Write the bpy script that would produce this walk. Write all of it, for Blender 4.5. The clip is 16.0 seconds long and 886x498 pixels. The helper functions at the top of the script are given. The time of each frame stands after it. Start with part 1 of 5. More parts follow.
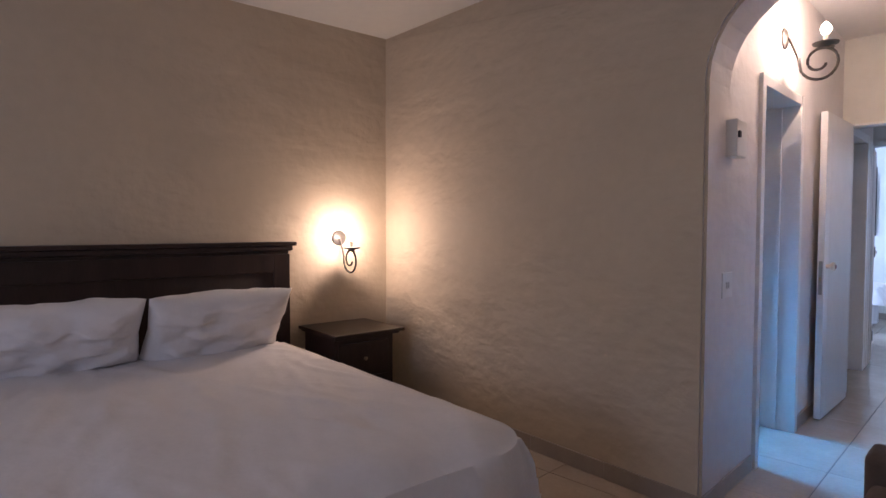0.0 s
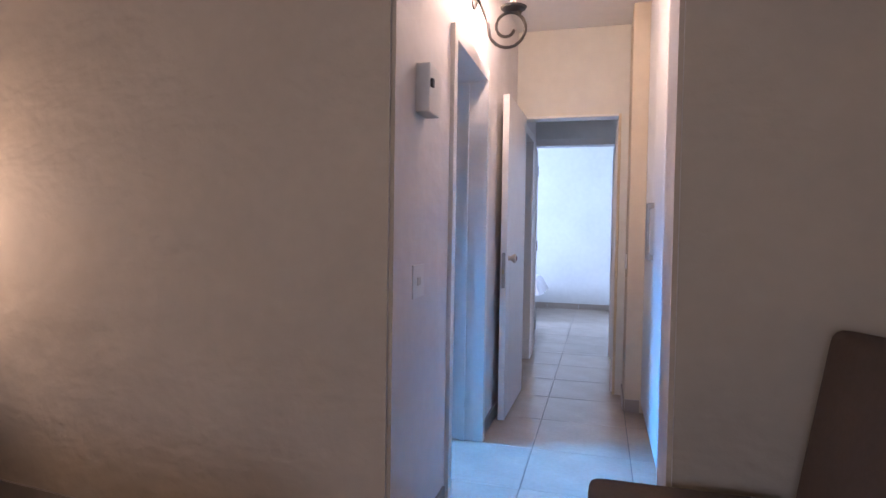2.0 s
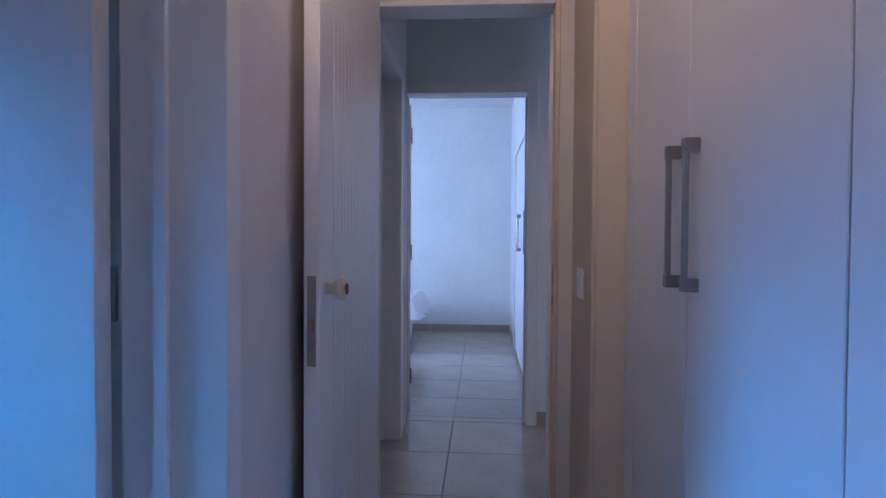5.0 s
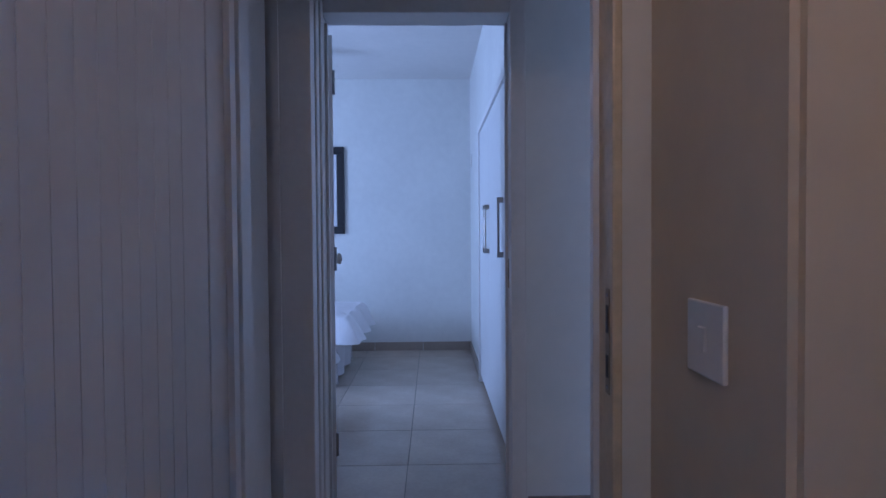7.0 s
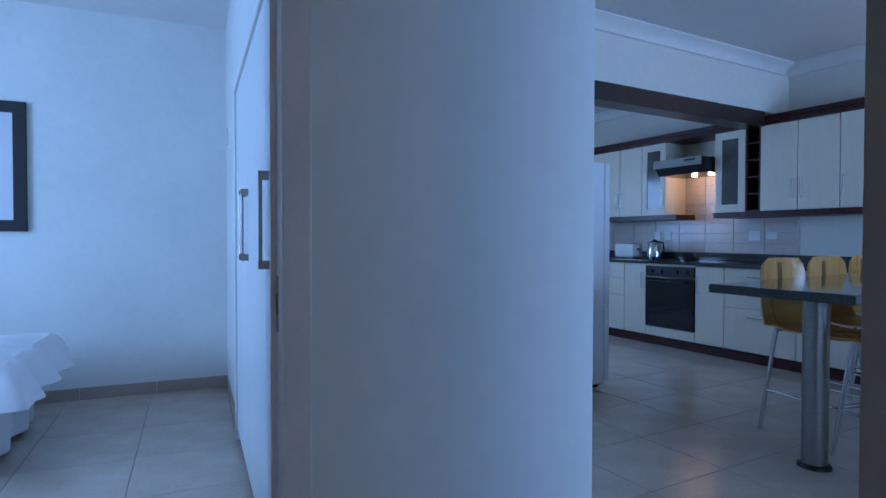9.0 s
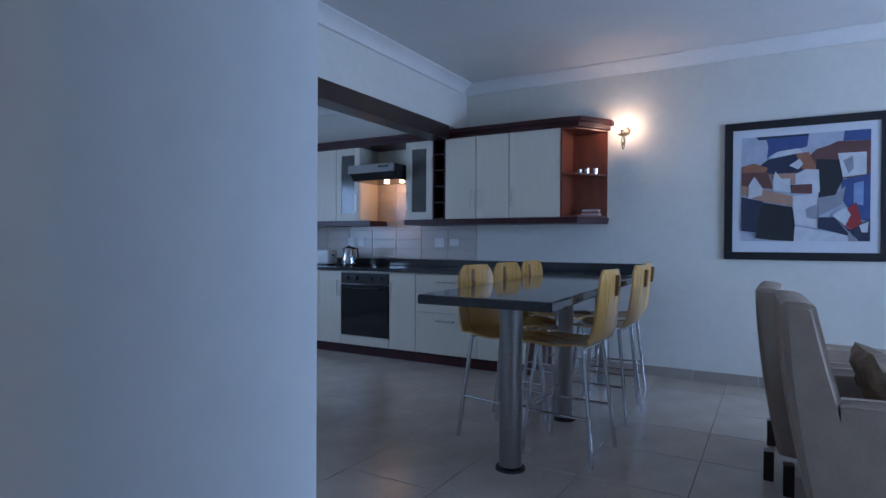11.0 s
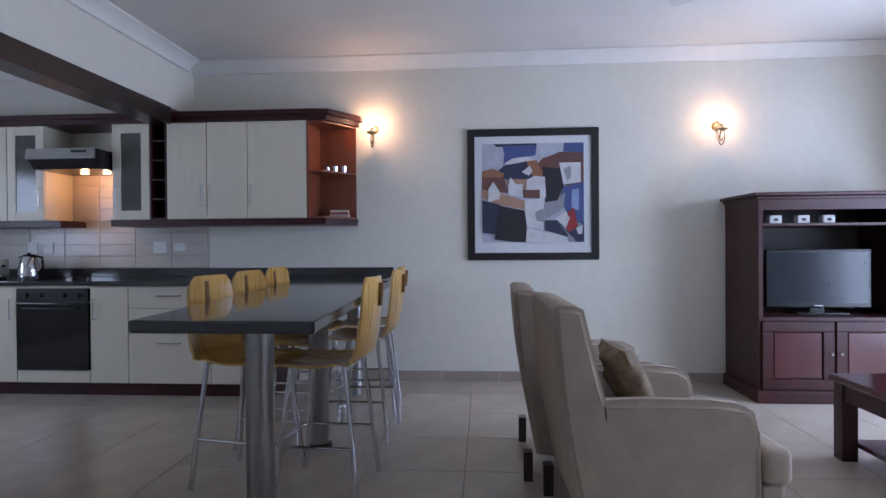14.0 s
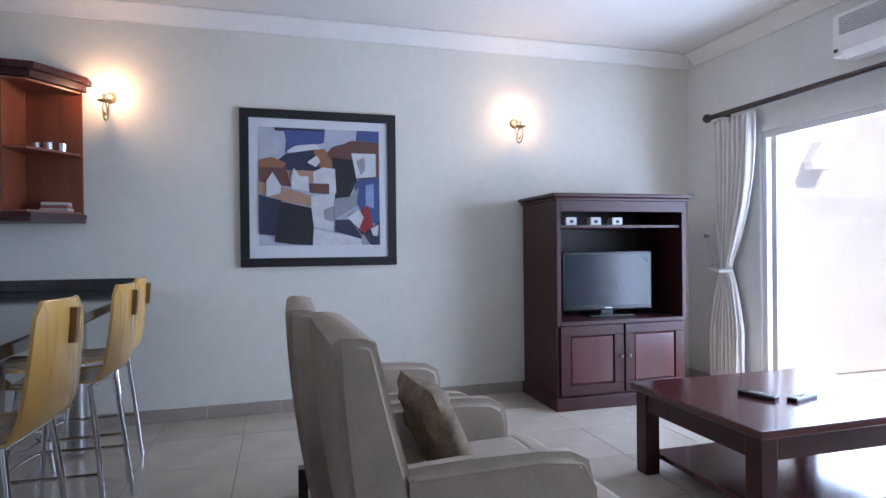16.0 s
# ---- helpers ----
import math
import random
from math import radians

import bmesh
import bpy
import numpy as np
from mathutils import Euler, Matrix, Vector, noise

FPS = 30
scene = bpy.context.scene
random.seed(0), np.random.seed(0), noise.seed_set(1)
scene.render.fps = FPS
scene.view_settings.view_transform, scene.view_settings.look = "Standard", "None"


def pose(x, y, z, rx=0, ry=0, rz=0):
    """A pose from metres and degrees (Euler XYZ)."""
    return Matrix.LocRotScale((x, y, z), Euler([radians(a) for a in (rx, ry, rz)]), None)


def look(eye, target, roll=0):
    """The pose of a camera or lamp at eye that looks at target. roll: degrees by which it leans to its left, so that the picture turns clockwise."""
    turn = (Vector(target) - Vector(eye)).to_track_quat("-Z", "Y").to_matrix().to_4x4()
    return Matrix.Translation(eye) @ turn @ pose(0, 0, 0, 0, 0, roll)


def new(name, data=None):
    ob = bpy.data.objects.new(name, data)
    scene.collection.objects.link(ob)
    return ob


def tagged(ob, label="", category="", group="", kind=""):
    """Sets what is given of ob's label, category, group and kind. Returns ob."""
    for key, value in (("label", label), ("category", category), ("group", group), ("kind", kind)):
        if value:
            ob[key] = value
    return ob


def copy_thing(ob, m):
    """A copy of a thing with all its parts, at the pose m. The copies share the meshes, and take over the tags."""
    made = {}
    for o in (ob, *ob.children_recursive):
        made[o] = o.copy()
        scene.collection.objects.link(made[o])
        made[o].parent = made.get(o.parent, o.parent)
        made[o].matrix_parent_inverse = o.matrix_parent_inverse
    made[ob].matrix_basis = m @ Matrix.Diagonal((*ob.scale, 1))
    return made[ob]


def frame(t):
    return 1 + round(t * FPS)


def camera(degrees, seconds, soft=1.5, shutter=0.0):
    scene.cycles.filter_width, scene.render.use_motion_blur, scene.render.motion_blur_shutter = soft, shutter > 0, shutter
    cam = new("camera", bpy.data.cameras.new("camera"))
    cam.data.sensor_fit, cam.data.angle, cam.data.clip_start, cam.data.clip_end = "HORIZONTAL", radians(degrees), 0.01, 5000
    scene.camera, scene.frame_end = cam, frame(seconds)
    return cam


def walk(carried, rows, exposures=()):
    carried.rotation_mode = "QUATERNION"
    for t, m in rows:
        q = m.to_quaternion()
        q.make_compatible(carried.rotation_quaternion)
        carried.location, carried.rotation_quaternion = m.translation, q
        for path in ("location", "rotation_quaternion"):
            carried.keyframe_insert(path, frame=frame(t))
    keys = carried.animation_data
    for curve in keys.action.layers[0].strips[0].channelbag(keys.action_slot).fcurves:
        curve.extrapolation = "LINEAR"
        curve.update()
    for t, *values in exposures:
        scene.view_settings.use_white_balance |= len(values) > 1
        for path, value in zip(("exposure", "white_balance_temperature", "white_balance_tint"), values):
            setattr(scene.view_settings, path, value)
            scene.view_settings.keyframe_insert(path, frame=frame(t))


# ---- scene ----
cam = camera(75.3, 16.0)
PATH = [
    (0, (0.023, -0.077, 1.281), (-1.389, 1.337, 1.204), 0.1),
    (0.5, (-0.085, 0.035, 1.242), (-1.256, 1.655, 1.17), 0.4),
    (1, (-0.166, 0.268, 1.217), (-1.146, 2.01, 1.147), 0.6),
    (1.5, (-0.219, 0.521, 1.205), (-1.003, 2.36, 1.139), 0.7),
    (2, (-0.304, 0.805, 1.195), (-0.832, 2.732, 1.129), 0.9),
    (2.5, (-0.358, 1.115, 1.177), (-0.694, 3.085, 1.117), 0.7),
    (3, (-0.401, 1.475, 1.178), (-0.687, 3.454, 1.118), 0.5),
    (3.5, (-0.469, 1.827, 1.171), (-0.711, 3.811, 1.113), 0.4),
    (4, (-0.502, 2.179, 1.173), (-0.68, 4.17, 1.114), 0.3),
    (4.2, (-0.49, 2.348, 1.172), (-0.654, 4.341, 1.117), 0.3),
    (6.3, (-0.465, 3.799, 1.141), (-0.562, 5.796, 1.098), -0.2),
    (6.5, (-0.488, 3.912, 1.157), (-0.569, 5.91, 1.11), -0.4),
    (7, (-0.511, 4.196, 1.147), (-0.473, 6.195, 1.1), -0.4),
    (7.5, (-0.466, 4.529, 1.151), (-0.328, 6.523, 1.108), -0.4),
    (8, (-0.44, 4.825, 1.134), (-0.201, 6.81, 1.096), -0.4),
    (8.5, (-0.433, 5.047, 1.134), (0.078, 6.981, 1.099), -0.1),
    (9, (-0.363, 5.279, 1.131), (0.436, 7.111, 1.093), 0.1),
    (9.5, (-0.283, 5.413, 1.138), (0.825, 7.077, 1.106), 0.1),
    (10, (-0.252, 5.539, 1.139), (1.102, 7.012, 1.112), 0.3),
    (12.5, (0.147, 5.844, 1.161), (1.964, 6.68, 1.147), -0.2),
    (13, (0.18, 5.895, 1.166), (2.06, 6.577, 1.151), -0.3),
    (13.5, (0.208, 5.93, 1.169), (2.141, 6.443, 1.154), -0.4),
    (14, (0.244, 5.966, 1.16), (2.213, 6.315, 1.147), -0.4),
    (14.5, (0.368, 5.966, 1.156), (2.359, 6.151, 1.141), -0.5),
    (15, (0.565, 5.96, 1.165), (2.565, 5.977, 1.15), -0.5),
    (15.5, (0.73, 5.924, 1.14), (2.723, 5.752, 1.13), -0.5),
    (16, (0.93, 5.908, 1.162), (2.9, 5.566, 1.153), -0.6),
]
EXPOSURES = [(0, 0.8, 5600, 27), (1, 1.2, 5650, 27), (2.5, 0.95, 5500, 30), (4.2, 0.3, 5150, 30), (6.3, -0.2, 5150, 32), (7, -0.4, 4950, 30), (8.5, -0.3, 4600, 18),
             (9, -0.25, 4550, 16), (10.2, -0.8, 4750, 20), (12.3, 0.4, 5650, 20), (13, 0.25, 5850, 22), (13.5, 0.05, 6150, 26), (15, -0.1, 6400, 28), (16, 0.1, 6250, 24)]
walk(cam, [(t, look(eye, target, roll)) for t, eye, target, roll in PATH], EXPOSURES)

# ---------------- light ----------------
world = bpy.data.worlds.new("sky_world")
scene.world = world
world.use_nodes = True
wn = world.node_tree.nodes
sky = wn.new("ShaderNodeTexSky")
sky.sky_type, sky.sun_disc = "NISHITA", False
sky.sun_elevation, sky.sun_rotation = radians(53), radians(225)
wn["Background"].inputs["Strength"].default_value = 0.12
world.node_tree.links.new(sky.outputs["Color"], wn["Background"].inputs["Color"])


def lamp(name, kind, m, energy, color, size=0.1, size_y=None, spread=180):
    d = bpy.data.lights.new(name, kind)
    d.energy, d.color = energy, color
    if kind == "AREA":
        d.shape, d.size, d.size_y = "RECTANGLE", size, size_y or size
        d.spread = radians(spread)
    elif kind == "SUN":
        d.angle = size
    else:
        d.shadow_soft_size = size
    ob = new(name, d)
    ob.matrix_world = m
    return ob


DAY = (0.55, 0.76, 1.0)
WARM = (1.0, 0.62, 0.32)
# the living wing stands turned by six degrees to the passage
LM = pose(0.6, 6.5, 0, 0, 0, 6)


def P(u, v, z=0.0):
    return LM @ Vector((u, v, z))


lamp("sun", "SUN", look((0, 0, 8), (4.2, 4.2, 0)), 4.5, (1.0, 0.94, 0.85), radians(0.6))
lamp("sliding_door_daylight", "AREA", LM @ look((2.55, -4.3, 1.15), (2.55, 0, 1.0)), 155, DAY, 2.2, 1.8, 170)
lamp("bedroom_window_daylight", "AREA", look((-3.9, 7.9, 1.5), (0, 7.9, 1.2)), 75, DAY, 1.4, 1.1)
lamp("bathroom_window_daylight", "AREA", look((-2.62, 3.60, 1.65), (0, 3.64, -0.2)), 8.5, (0.11, 0.50, 1.0), 0.6, 0.6, 58)
# Added fill for the dim kitchen; no window is seen there.
lamp("kitchen_fill_light", "AREA", LM @ look((1.6, 5.25, 1.55), (2.2, 0, 0.9)), 40, DAY, 1.5, 1.0)
lamp("main_bedroom_window_daylight", "AREA", look((-1.2, -2.45, 1.5), (-1.2, 2, 1.1)), 9.5, (0.88, 0.90, 0.90), 1.4, 1.2)

# ---------------- materials ----------------
def mat(name, color, rough=0.6, metal=0.0, var=0.12, scale=6.0, bump=0.0, bump_scale=40.0, coat=0.0,
        color2=None, stretch=None, spec=0.5, rand=0.0):
    m = bpy.data.materials.new(name)
    m.use_nodes = True
    n, l = m.node_tree.nodes, m.node_tree.links
    b = n["Principled BSDF"]
    tc = n.new("ShaderNodeTexCoord")
    mp = n.new("ShaderNodeMapping")
    l.new(tc.outputs["Object"], mp.inputs["Vector"])
    if stretch:
        mp.inputs["Scale"].default_value = stretch
    t1 = n.new("ShaderNodeTexNoise")
    t1.inputs["Scale"].default_value, t1.inputs["Detail"].default_value = scale, 8
    l.new(mp.outputs["Vector"], t1.inputs["Vector"])
    t2 = n.new("ShaderNodeTexNoise")
    t2.inputs["Scale"].default_value, t2.inputs["Detail"].default_value = scale * 9, 4
    l.new(mp.outputs["Vector"], t2.inputs["Vector"])
    mixf = n.new("ShaderNodeMix")
    mixf.inputs["Factor"].default_value = 0.35
    l.new(t1.outputs["Fac"], mixf.inputs["A"])
    l.new(t2.outputs["Fac"], mixf.inputs["B"])
    ramp = n.new("ShaderNodeValToRGB")
    c2 = color2 or tuple(max(0, c * (1 - var * 1.6)) for c in color)
    c1 = tuple(min(1, c * (1 + var * 0.5)) for c in color)
    ramp.color_ramp.elements[0].position, ramp.color_ramp.elements[1].position = 0.32, 0.68
    ramp.color_ramp.elements[0].color = (*c2, 1)
    ramp.color_ramp.elements[1].color = (*c1, 1)
    l.new(mixf.outputs["Result"], ramp.inputs["Fac"])
    out = ramp.outputs["Color"]
    if rand:
        oi = n.new("ShaderNodeObjectInfo")
        hs = n.new("ShaderNodeHueSaturation")
        mr = n.new("ShaderNodeMapRange")
        mr.inputs["To Min"].default_value, mr.inputs["To Max"].default_value = 1 - rand, 1 + rand
        l.new(oi.outputs["Random"], mr.inputs["Value"])
        l.new(mr.outputs["Result"], hs.inputs["Value"])
        l.new(out, hs.inputs["Color"])
        out = hs.outputs["Color"]
    l.new(out, b.inputs["Base Color"])
    rr = n.new("ShaderNodeMapRange")
    rr.inputs["To Min"].default_value, rr.inputs["To Max"].default_value = max(0.02, rough * 0.85), min(1, rough * 1.15)
    l.new(t1.outputs["Fac"], rr.inputs["Value"])
    l.new(rr.outputs["Result"], b.inputs["Roughness"])
    b.inputs["Metallic"].default_value = metal
    b.inputs["Specular IOR Level"].default_value = spec
    if coat:
        b.inputs["Coat Weight"].default_value, b.inputs["Coat Roughness"].default_value = coat, 0.12
    if bump:
        t3 = n.new("ShaderNodeTexNoise")
        t3.inputs["Scale"].default_value, t3.inputs["Detail"].default_value = bump_scale, 6
        l.new(mp.outputs["Vector"], t3.inputs["Vector"])
        bp = n.new("ShaderNodeBump")
        bp.inputs["Strength"].default_value, bp.inputs["Distance"].default_value = bump, 0.02
        l.new(t3.outputs["Fac"], bp.inputs["Height"])
        l.new(bp.outputs["Normal"], b.inputs["Normal"])
    return m


def plaster(name, color, rough_bump):
    """Bagged and painted brickwork: soft courses and trowel marks under the paint."""
    m = mat(name, color, 0.75, var=0.06, scale=1.7, bump=0)
    n, l = m.node_tree.nodes, m.node_tree.links
    b = n["Principled BSDF"]
    geo = n.new("ShaderNodeNewGeometry")
    mp = n.new("ShaderNodeMapping")
    mp.inputs["Scale"].default_value = (1.3, 1.3, 2.9)
    l.new(geo.outputs["Position"], mp.inputs["Vector"])
    a = n.new("ShaderNodeTexNoise")
    a.inputs["Scale"].default_value, a.inputs["Detail"].default_value, a.inputs["Distortion"].default_value = 1.6, 3.0, 0.3
    l.new(mp.outputs["Vector"], a.inputs["Vector"])
    c = n.new("ShaderNodeTexNoise")
    c.inputs["Scale"].default_value, c.inputs["Detail"].default_value = 14, 5
    l.new(geo.outputs["Position"], c.inputs["Vector"])
    mx = n.new("ShaderNodeMix")
    mx.inputs["Factor"].default_value = 0.2
    l.new(a.outputs["Fac"], mx.inputs["A"])
    l.new(c.outputs["Fac"], mx.inputs["B"])
    bp = n.new("ShaderNodeBump")
    bp.inputs["Strength"].default_value, bp.inputs["Distance"].default_value = rough_bump, 0.03
    l.new(mx.outputs["Result"], bp.inputs["Height"])
    l.new(bp.outputs["Normal"], b.inputs["Normal"])
    return m


def emission(name, color, strength):
    m = bpy.data.materials.new(name)
    m.use_nodes = True
    b = m.node_tree.nodes["Principled BSDF"]
    b.inputs["Base Color"].default_value = (*color, 1)
    b.inputs["Emission Color"].default_value = (*color, 1)
    b.inputs["Emission Strength"].default_value = strength
    return m


def glass_mat(name, tint=(1, 1, 1), rough=0.0, alpha=0.0):
    m = bpy.data.materials.new(name)
    m.use_nodes = True
    n, l = m.node_tree.nodes, m.node_tree.links
    n.remove(n["Principled BSDF"])
    tr = n.new("ShaderNodeBsdfTransparent")
    tr.inputs["Color"].default_value = (*tint, 1)
    gl = n.new("ShaderNodeBsdfGlossy")
    gl.inputs["Roughness"].default_value = rough
    mx = n.new("ShaderNodeMixShader")
    mx.inputs["Fac"].default_value = 0.07
    l.new(tr.outputs["BSDF"], mx.inputs[1])
    l.new(gl.outputs["BSDF"], mx.inputs[2])
    l.new(mx.outputs["Shader"], n["Material Output"].inputs["Surface"])
    return m


M_PLASTER = plaster("rough_tan_plaster", (0.56, 0.465, 0.345), 1.0)
M_PASSAGE = plaster("rough_white_plaster", (0.70, 0.66, 0.64), 0.45)
M_WALL = plaster("smooth_cream_plaster", (0.68, 0.65, 0.57), 0.12)
M_WHITEWALL = plaster("white_plaster", (0.72, 0.72, 0.69), 0.12)
M_CREAMWALL = plaster("pale_cream_plaster", (0.72, 0.69, 0.61), 0.12)
# Pier's cream is shifted to tan to carry the sconce's warm light.
M_PIER = plaster("lamp_warmed_cream_plaster", (0.64, 0.54, 0.40), 0.2)
# Cream gloss with the sconce's warm light put into its colour.
M_LAMPLITCREAM = mat("lamplit_cream_gloss_paint", (0.66, 0.53, 0.34), 0.35, var=0.16, scale=7, bump=0.12, bump_scale=18)
M_CEIL = mat("white_ceiling_paint", (0.74, 0.72, 0.69), 0.8, var=0.04, scale=2)
M_CORNICE = mat("white_cornice_plaster", (0.78, 0.76, 0.72), 0.6, var=0.04)
M_TILE = mat("beige_floor_tile", (0.50, 0.42, 0.345), 0.22, var=0.10, scale=5, bump=0.04, bump_scale=60, rand=0.05)
M_GROUT = mat("dark_tile_grout", (0.20, 0.175, 0.155), 0.9, var=0.2, scale=20)
M_SKIRT = mat("taupe_skirting_tile", (0.36, 0.30, 0.25), 0.3, var=0.08, scale=5, rand=0.04)
M_WHITE = mat("white_gloss_paint", (0.74, 0.72, 0.70), 0.35, var=0.05, scale=5, bump=0.05, bump_scale=25)
M_MELAMINE = mat("white_melamine", (0.72, 0.72, 0.72), 0.42, var=0.03, scale=3)
M_IVORY = mat("ivory_plastic", (0.62, 0.52, 0.42), 0.4, var=0.06)
M_PLASTIC = mat("white_plastic", (0.72, 0.70, 0.67), 0.4, var=0.04)
M_STEEL = mat("brushed_steel", (0.34, 0.33, 0.32), 0.36, 0.9, var=0.1, scale=10, stretch=(1, 1, 8))
M_CHROME = mat("polished_chrome", (0.62, 0.62, 0.64), 0.14, 1.0, var=0.05)
M_IRON = mat("dark_wrought_iron", (0.10, 0.09, 0.08), 0.45, 0.7, var=0.2, scale=20)
M_BRASS = mat("antique_brass", (0.36, 0.27, 0.16), 0.4, 0.8, var=0.2, scale=20)
M_DARKWOOD = mat("dark_stained_wood", (0.030, 0.016, 0.014), 0.35, var=0.4, scale=4, stretch=(3, 3, 0.6), bump=0.05, coat=0.2)
M_MAHOG = mat("mahogany", (0.048, 0.010, 0.010), 0.38, var=0.25, scale=2, stretch=(3, 3, 0.6), bump=0.04, spec=0.35)
M_MAHOG_H = mat("mahogany_flat_grain", (0.085, 0.017, 0.018), 0.2, var=0.22, scale=2, stretch=(4, 0.6, 4), bump=0.04, coat=0.3)
M_REDPANEL = mat("red_mahogany_panel", (0.075, 0.014, 0.016), 0.3, var=0.2, scale=3, stretch=(4, 4, 0.6), coat=0.3)
M_SHELFRED = mat("red_brown_shelf_veneer", (0.21, 0.055, 0.025), 0.4, var=0.2, scale=4, stretch=(4, 4, 0.6))
M_KDOOR = mat("pale_maple_laminate", (0.67, 0.61, 0.49), 0.42, var=0.035, scale=4, stretch=(8, 8, 1), bump=0.03)
M_GRANITE = mat("black_granite", (0.012, 0.012, 0.013), 0.08, var=0.5, scale=90, color2=(0.05, 0.05, 0.05), spec=0.6)
M_BLACK = mat("black_enamel", (0.012, 0.012, 0.013), 0.25, var=0.2)
M_BLACKGLASS = mat("black_glass", (0.008, 0.008, 0.01), 0.06, var=0.1)
M_FRAME = mat("black_picture_frame", (0.012, 0.010, 0.012), 0.45, var=0.2)
# Near-black for small dark parts, and for shade painted into recesses and holes.
M_DARK = mat("dark_parts_and_recess_shade", (0.03, 0.022, 0.02), 0.6, var=0.2)
M_BEECH = mat("lacquered_beech_ply", (0.64, 0.36, 0.09), 0.28, var=0.10, scale=3, stretch=(10, 1, 1), coat=0.5)
M_SLOT = mat("dark_slot_wood", (0.20, 0.10, 0.03), 0.5, var=0.2)
M_FABRIC = mat("beige_woven_upholstery", (0.42, 0.335, 0.265), 0.95, var=0.10, scale=9, bump=0.25, bump_scale=320)
M_BROWNFAB = mat("brown_suede_upholstery", (0.11, 0.075, 0.055), 0.9, var=0.15, scale=8, bump=0.15, bump_scale=260)
M_CUSHION = mat("patterned_gold_brown_cushion", (0.22, 0.16, 0.10), 0.9, var=0.5, scale=16, color2=(0.07, 0.045, 0.03), bump=0.2, bump_scale=200)
M_LINEN = mat("white_cotton_linen", (0.78, 0.76, 0.77), 0.92, var=0.04, scale=5, bump=0.22, bump_scale=11)
M_CURTAIN = mat("cream_curtain_cotton", (0.74, 0.70, 0.66), 0.95, var=0.06, scale=7, bump=0.1, bump_scale=200)
M_FRIDGE = mat("white_fridge_enamel", (0.70, 0.71, 0.74), 0.3, var=0.03, bump=0.04, bump_scale=160)
M_WGROUT = mat("pale_tile_grout", (0.47, 0.42, 0.37), 0.9, var=0.1, scale=20)
M_WTILE = mat("cream_wall_tile", (0.55, 0.49, 0.43), 0.25, var=0.06, scale=8, rand=0.04)
M_ALU = mat("white_aluminium", (0.70, 0.70, 0.70), 0.35, 0.0, var=0.04)
M_GLASS = glass_mat("clear_glass")
M_CABGLASS = mat("smoked_cabinet_glass", (0.10, 0.10, 0.09), 0.12, var=0.2)
M_BULB = bpy.data.materials.new("lit_lamp_glass")
M_BULB.use_nodes = True
bn, bk = M_BULB.node_tree.nodes, M_BULB.node_tree.links
bn.remove(bn["Principled BSDF"])
be, bt_, ba = bn.new("ShaderNodeEmission"), bn.new("ShaderNodeBsdfTransparent"), bn.new("ShaderNodeAddShader")
be.inputs["Color"].default_value, be.inputs["Strength"].default_value = (1.0, 0.78, 0.5, 1), 12
bk.new(be.outputs["Emission"], ba.inputs[0])
bk.new(bt_.outputs["BSDF"], ba.inputs[1])
bk.new(ba.outputs["Shader"], bn["Material Output"].inputs["Surface"])
M_HOODBULB = emission("lit_hood_lamp", (1.0, 0.70, 0.35), 10)
M_SCREEN = mat("tv_screen", (0.012, 0.016, 0.022), 0.18, var=0.1)
M_MOUNT = mat("off_white_picture_mount", (0.66, 0.66, 0.68), 0.6, var=0.03)
M_GROUND = mat("pale_paving", (0.62, 0.60, 0.56), 0.7, var=0.1, scale=3)


def paint(name, c):
    return mat(name, c, 0.6, var=0.12, scale=14)


# ---------------- building helpers ----------------
def boxes(*bs):
    bm = bmesh.new()
    for x0, x1, y0, y1, z0, z1 in bs:
        r = bmesh.ops.create_cube(bm, size=1)
        for v in r["verts"]:
            v.co = Vector(((x0 + x1) / 2 + v.co.x * (x1 - x0), (y0 + y1) / 2 + v.co.y * (y1 - y0), (z0 + z1) / 2 + v.co.z * (z1 - z0)))
    return bm


def bev(bm, w=0.006, seg=2):
    bmesh.ops.bevel(bm, geom=list(bm.edges), offset=w, segments=seg, affect="EDGES", profile=0.6)
    return bm


def rbox(x0, x1, y0, y1, z0, z1, w=0.006, seg=2):
    return bev(boxes((x0, x1, y0, y1, z0, z1)), w, seg)


def lathe(profile, seg=20, axis="Z"):
    bm = bmesh.new()
    rings = []
    for r, z in profile:
        ring = []
        for i in range(seg):
            a = 2 * math.pi * i / seg
            p = (r * math.cos(a), r * math.sin(a), z)
            if axis == "X":
                p = (z, p[0], p[1])
            if axis == "Y":
                p = (p[0], z, p[1])
            ring.append(bm.verts.new(p))
        rings.append(ring)
    for a, b in zip(rings, rings[1:]):
        for i in range(seg):
            bm.faces.new((a[i], a[(i + 1) % seg], b[(i + 1) % seg], b[i]))
    bm.faces.new(rings[0][::-1])
    bm.faces.new(rings[-1])
    bmesh.ops.recalc_face_normals(bm, faces=list(bm.faces))
    return bm


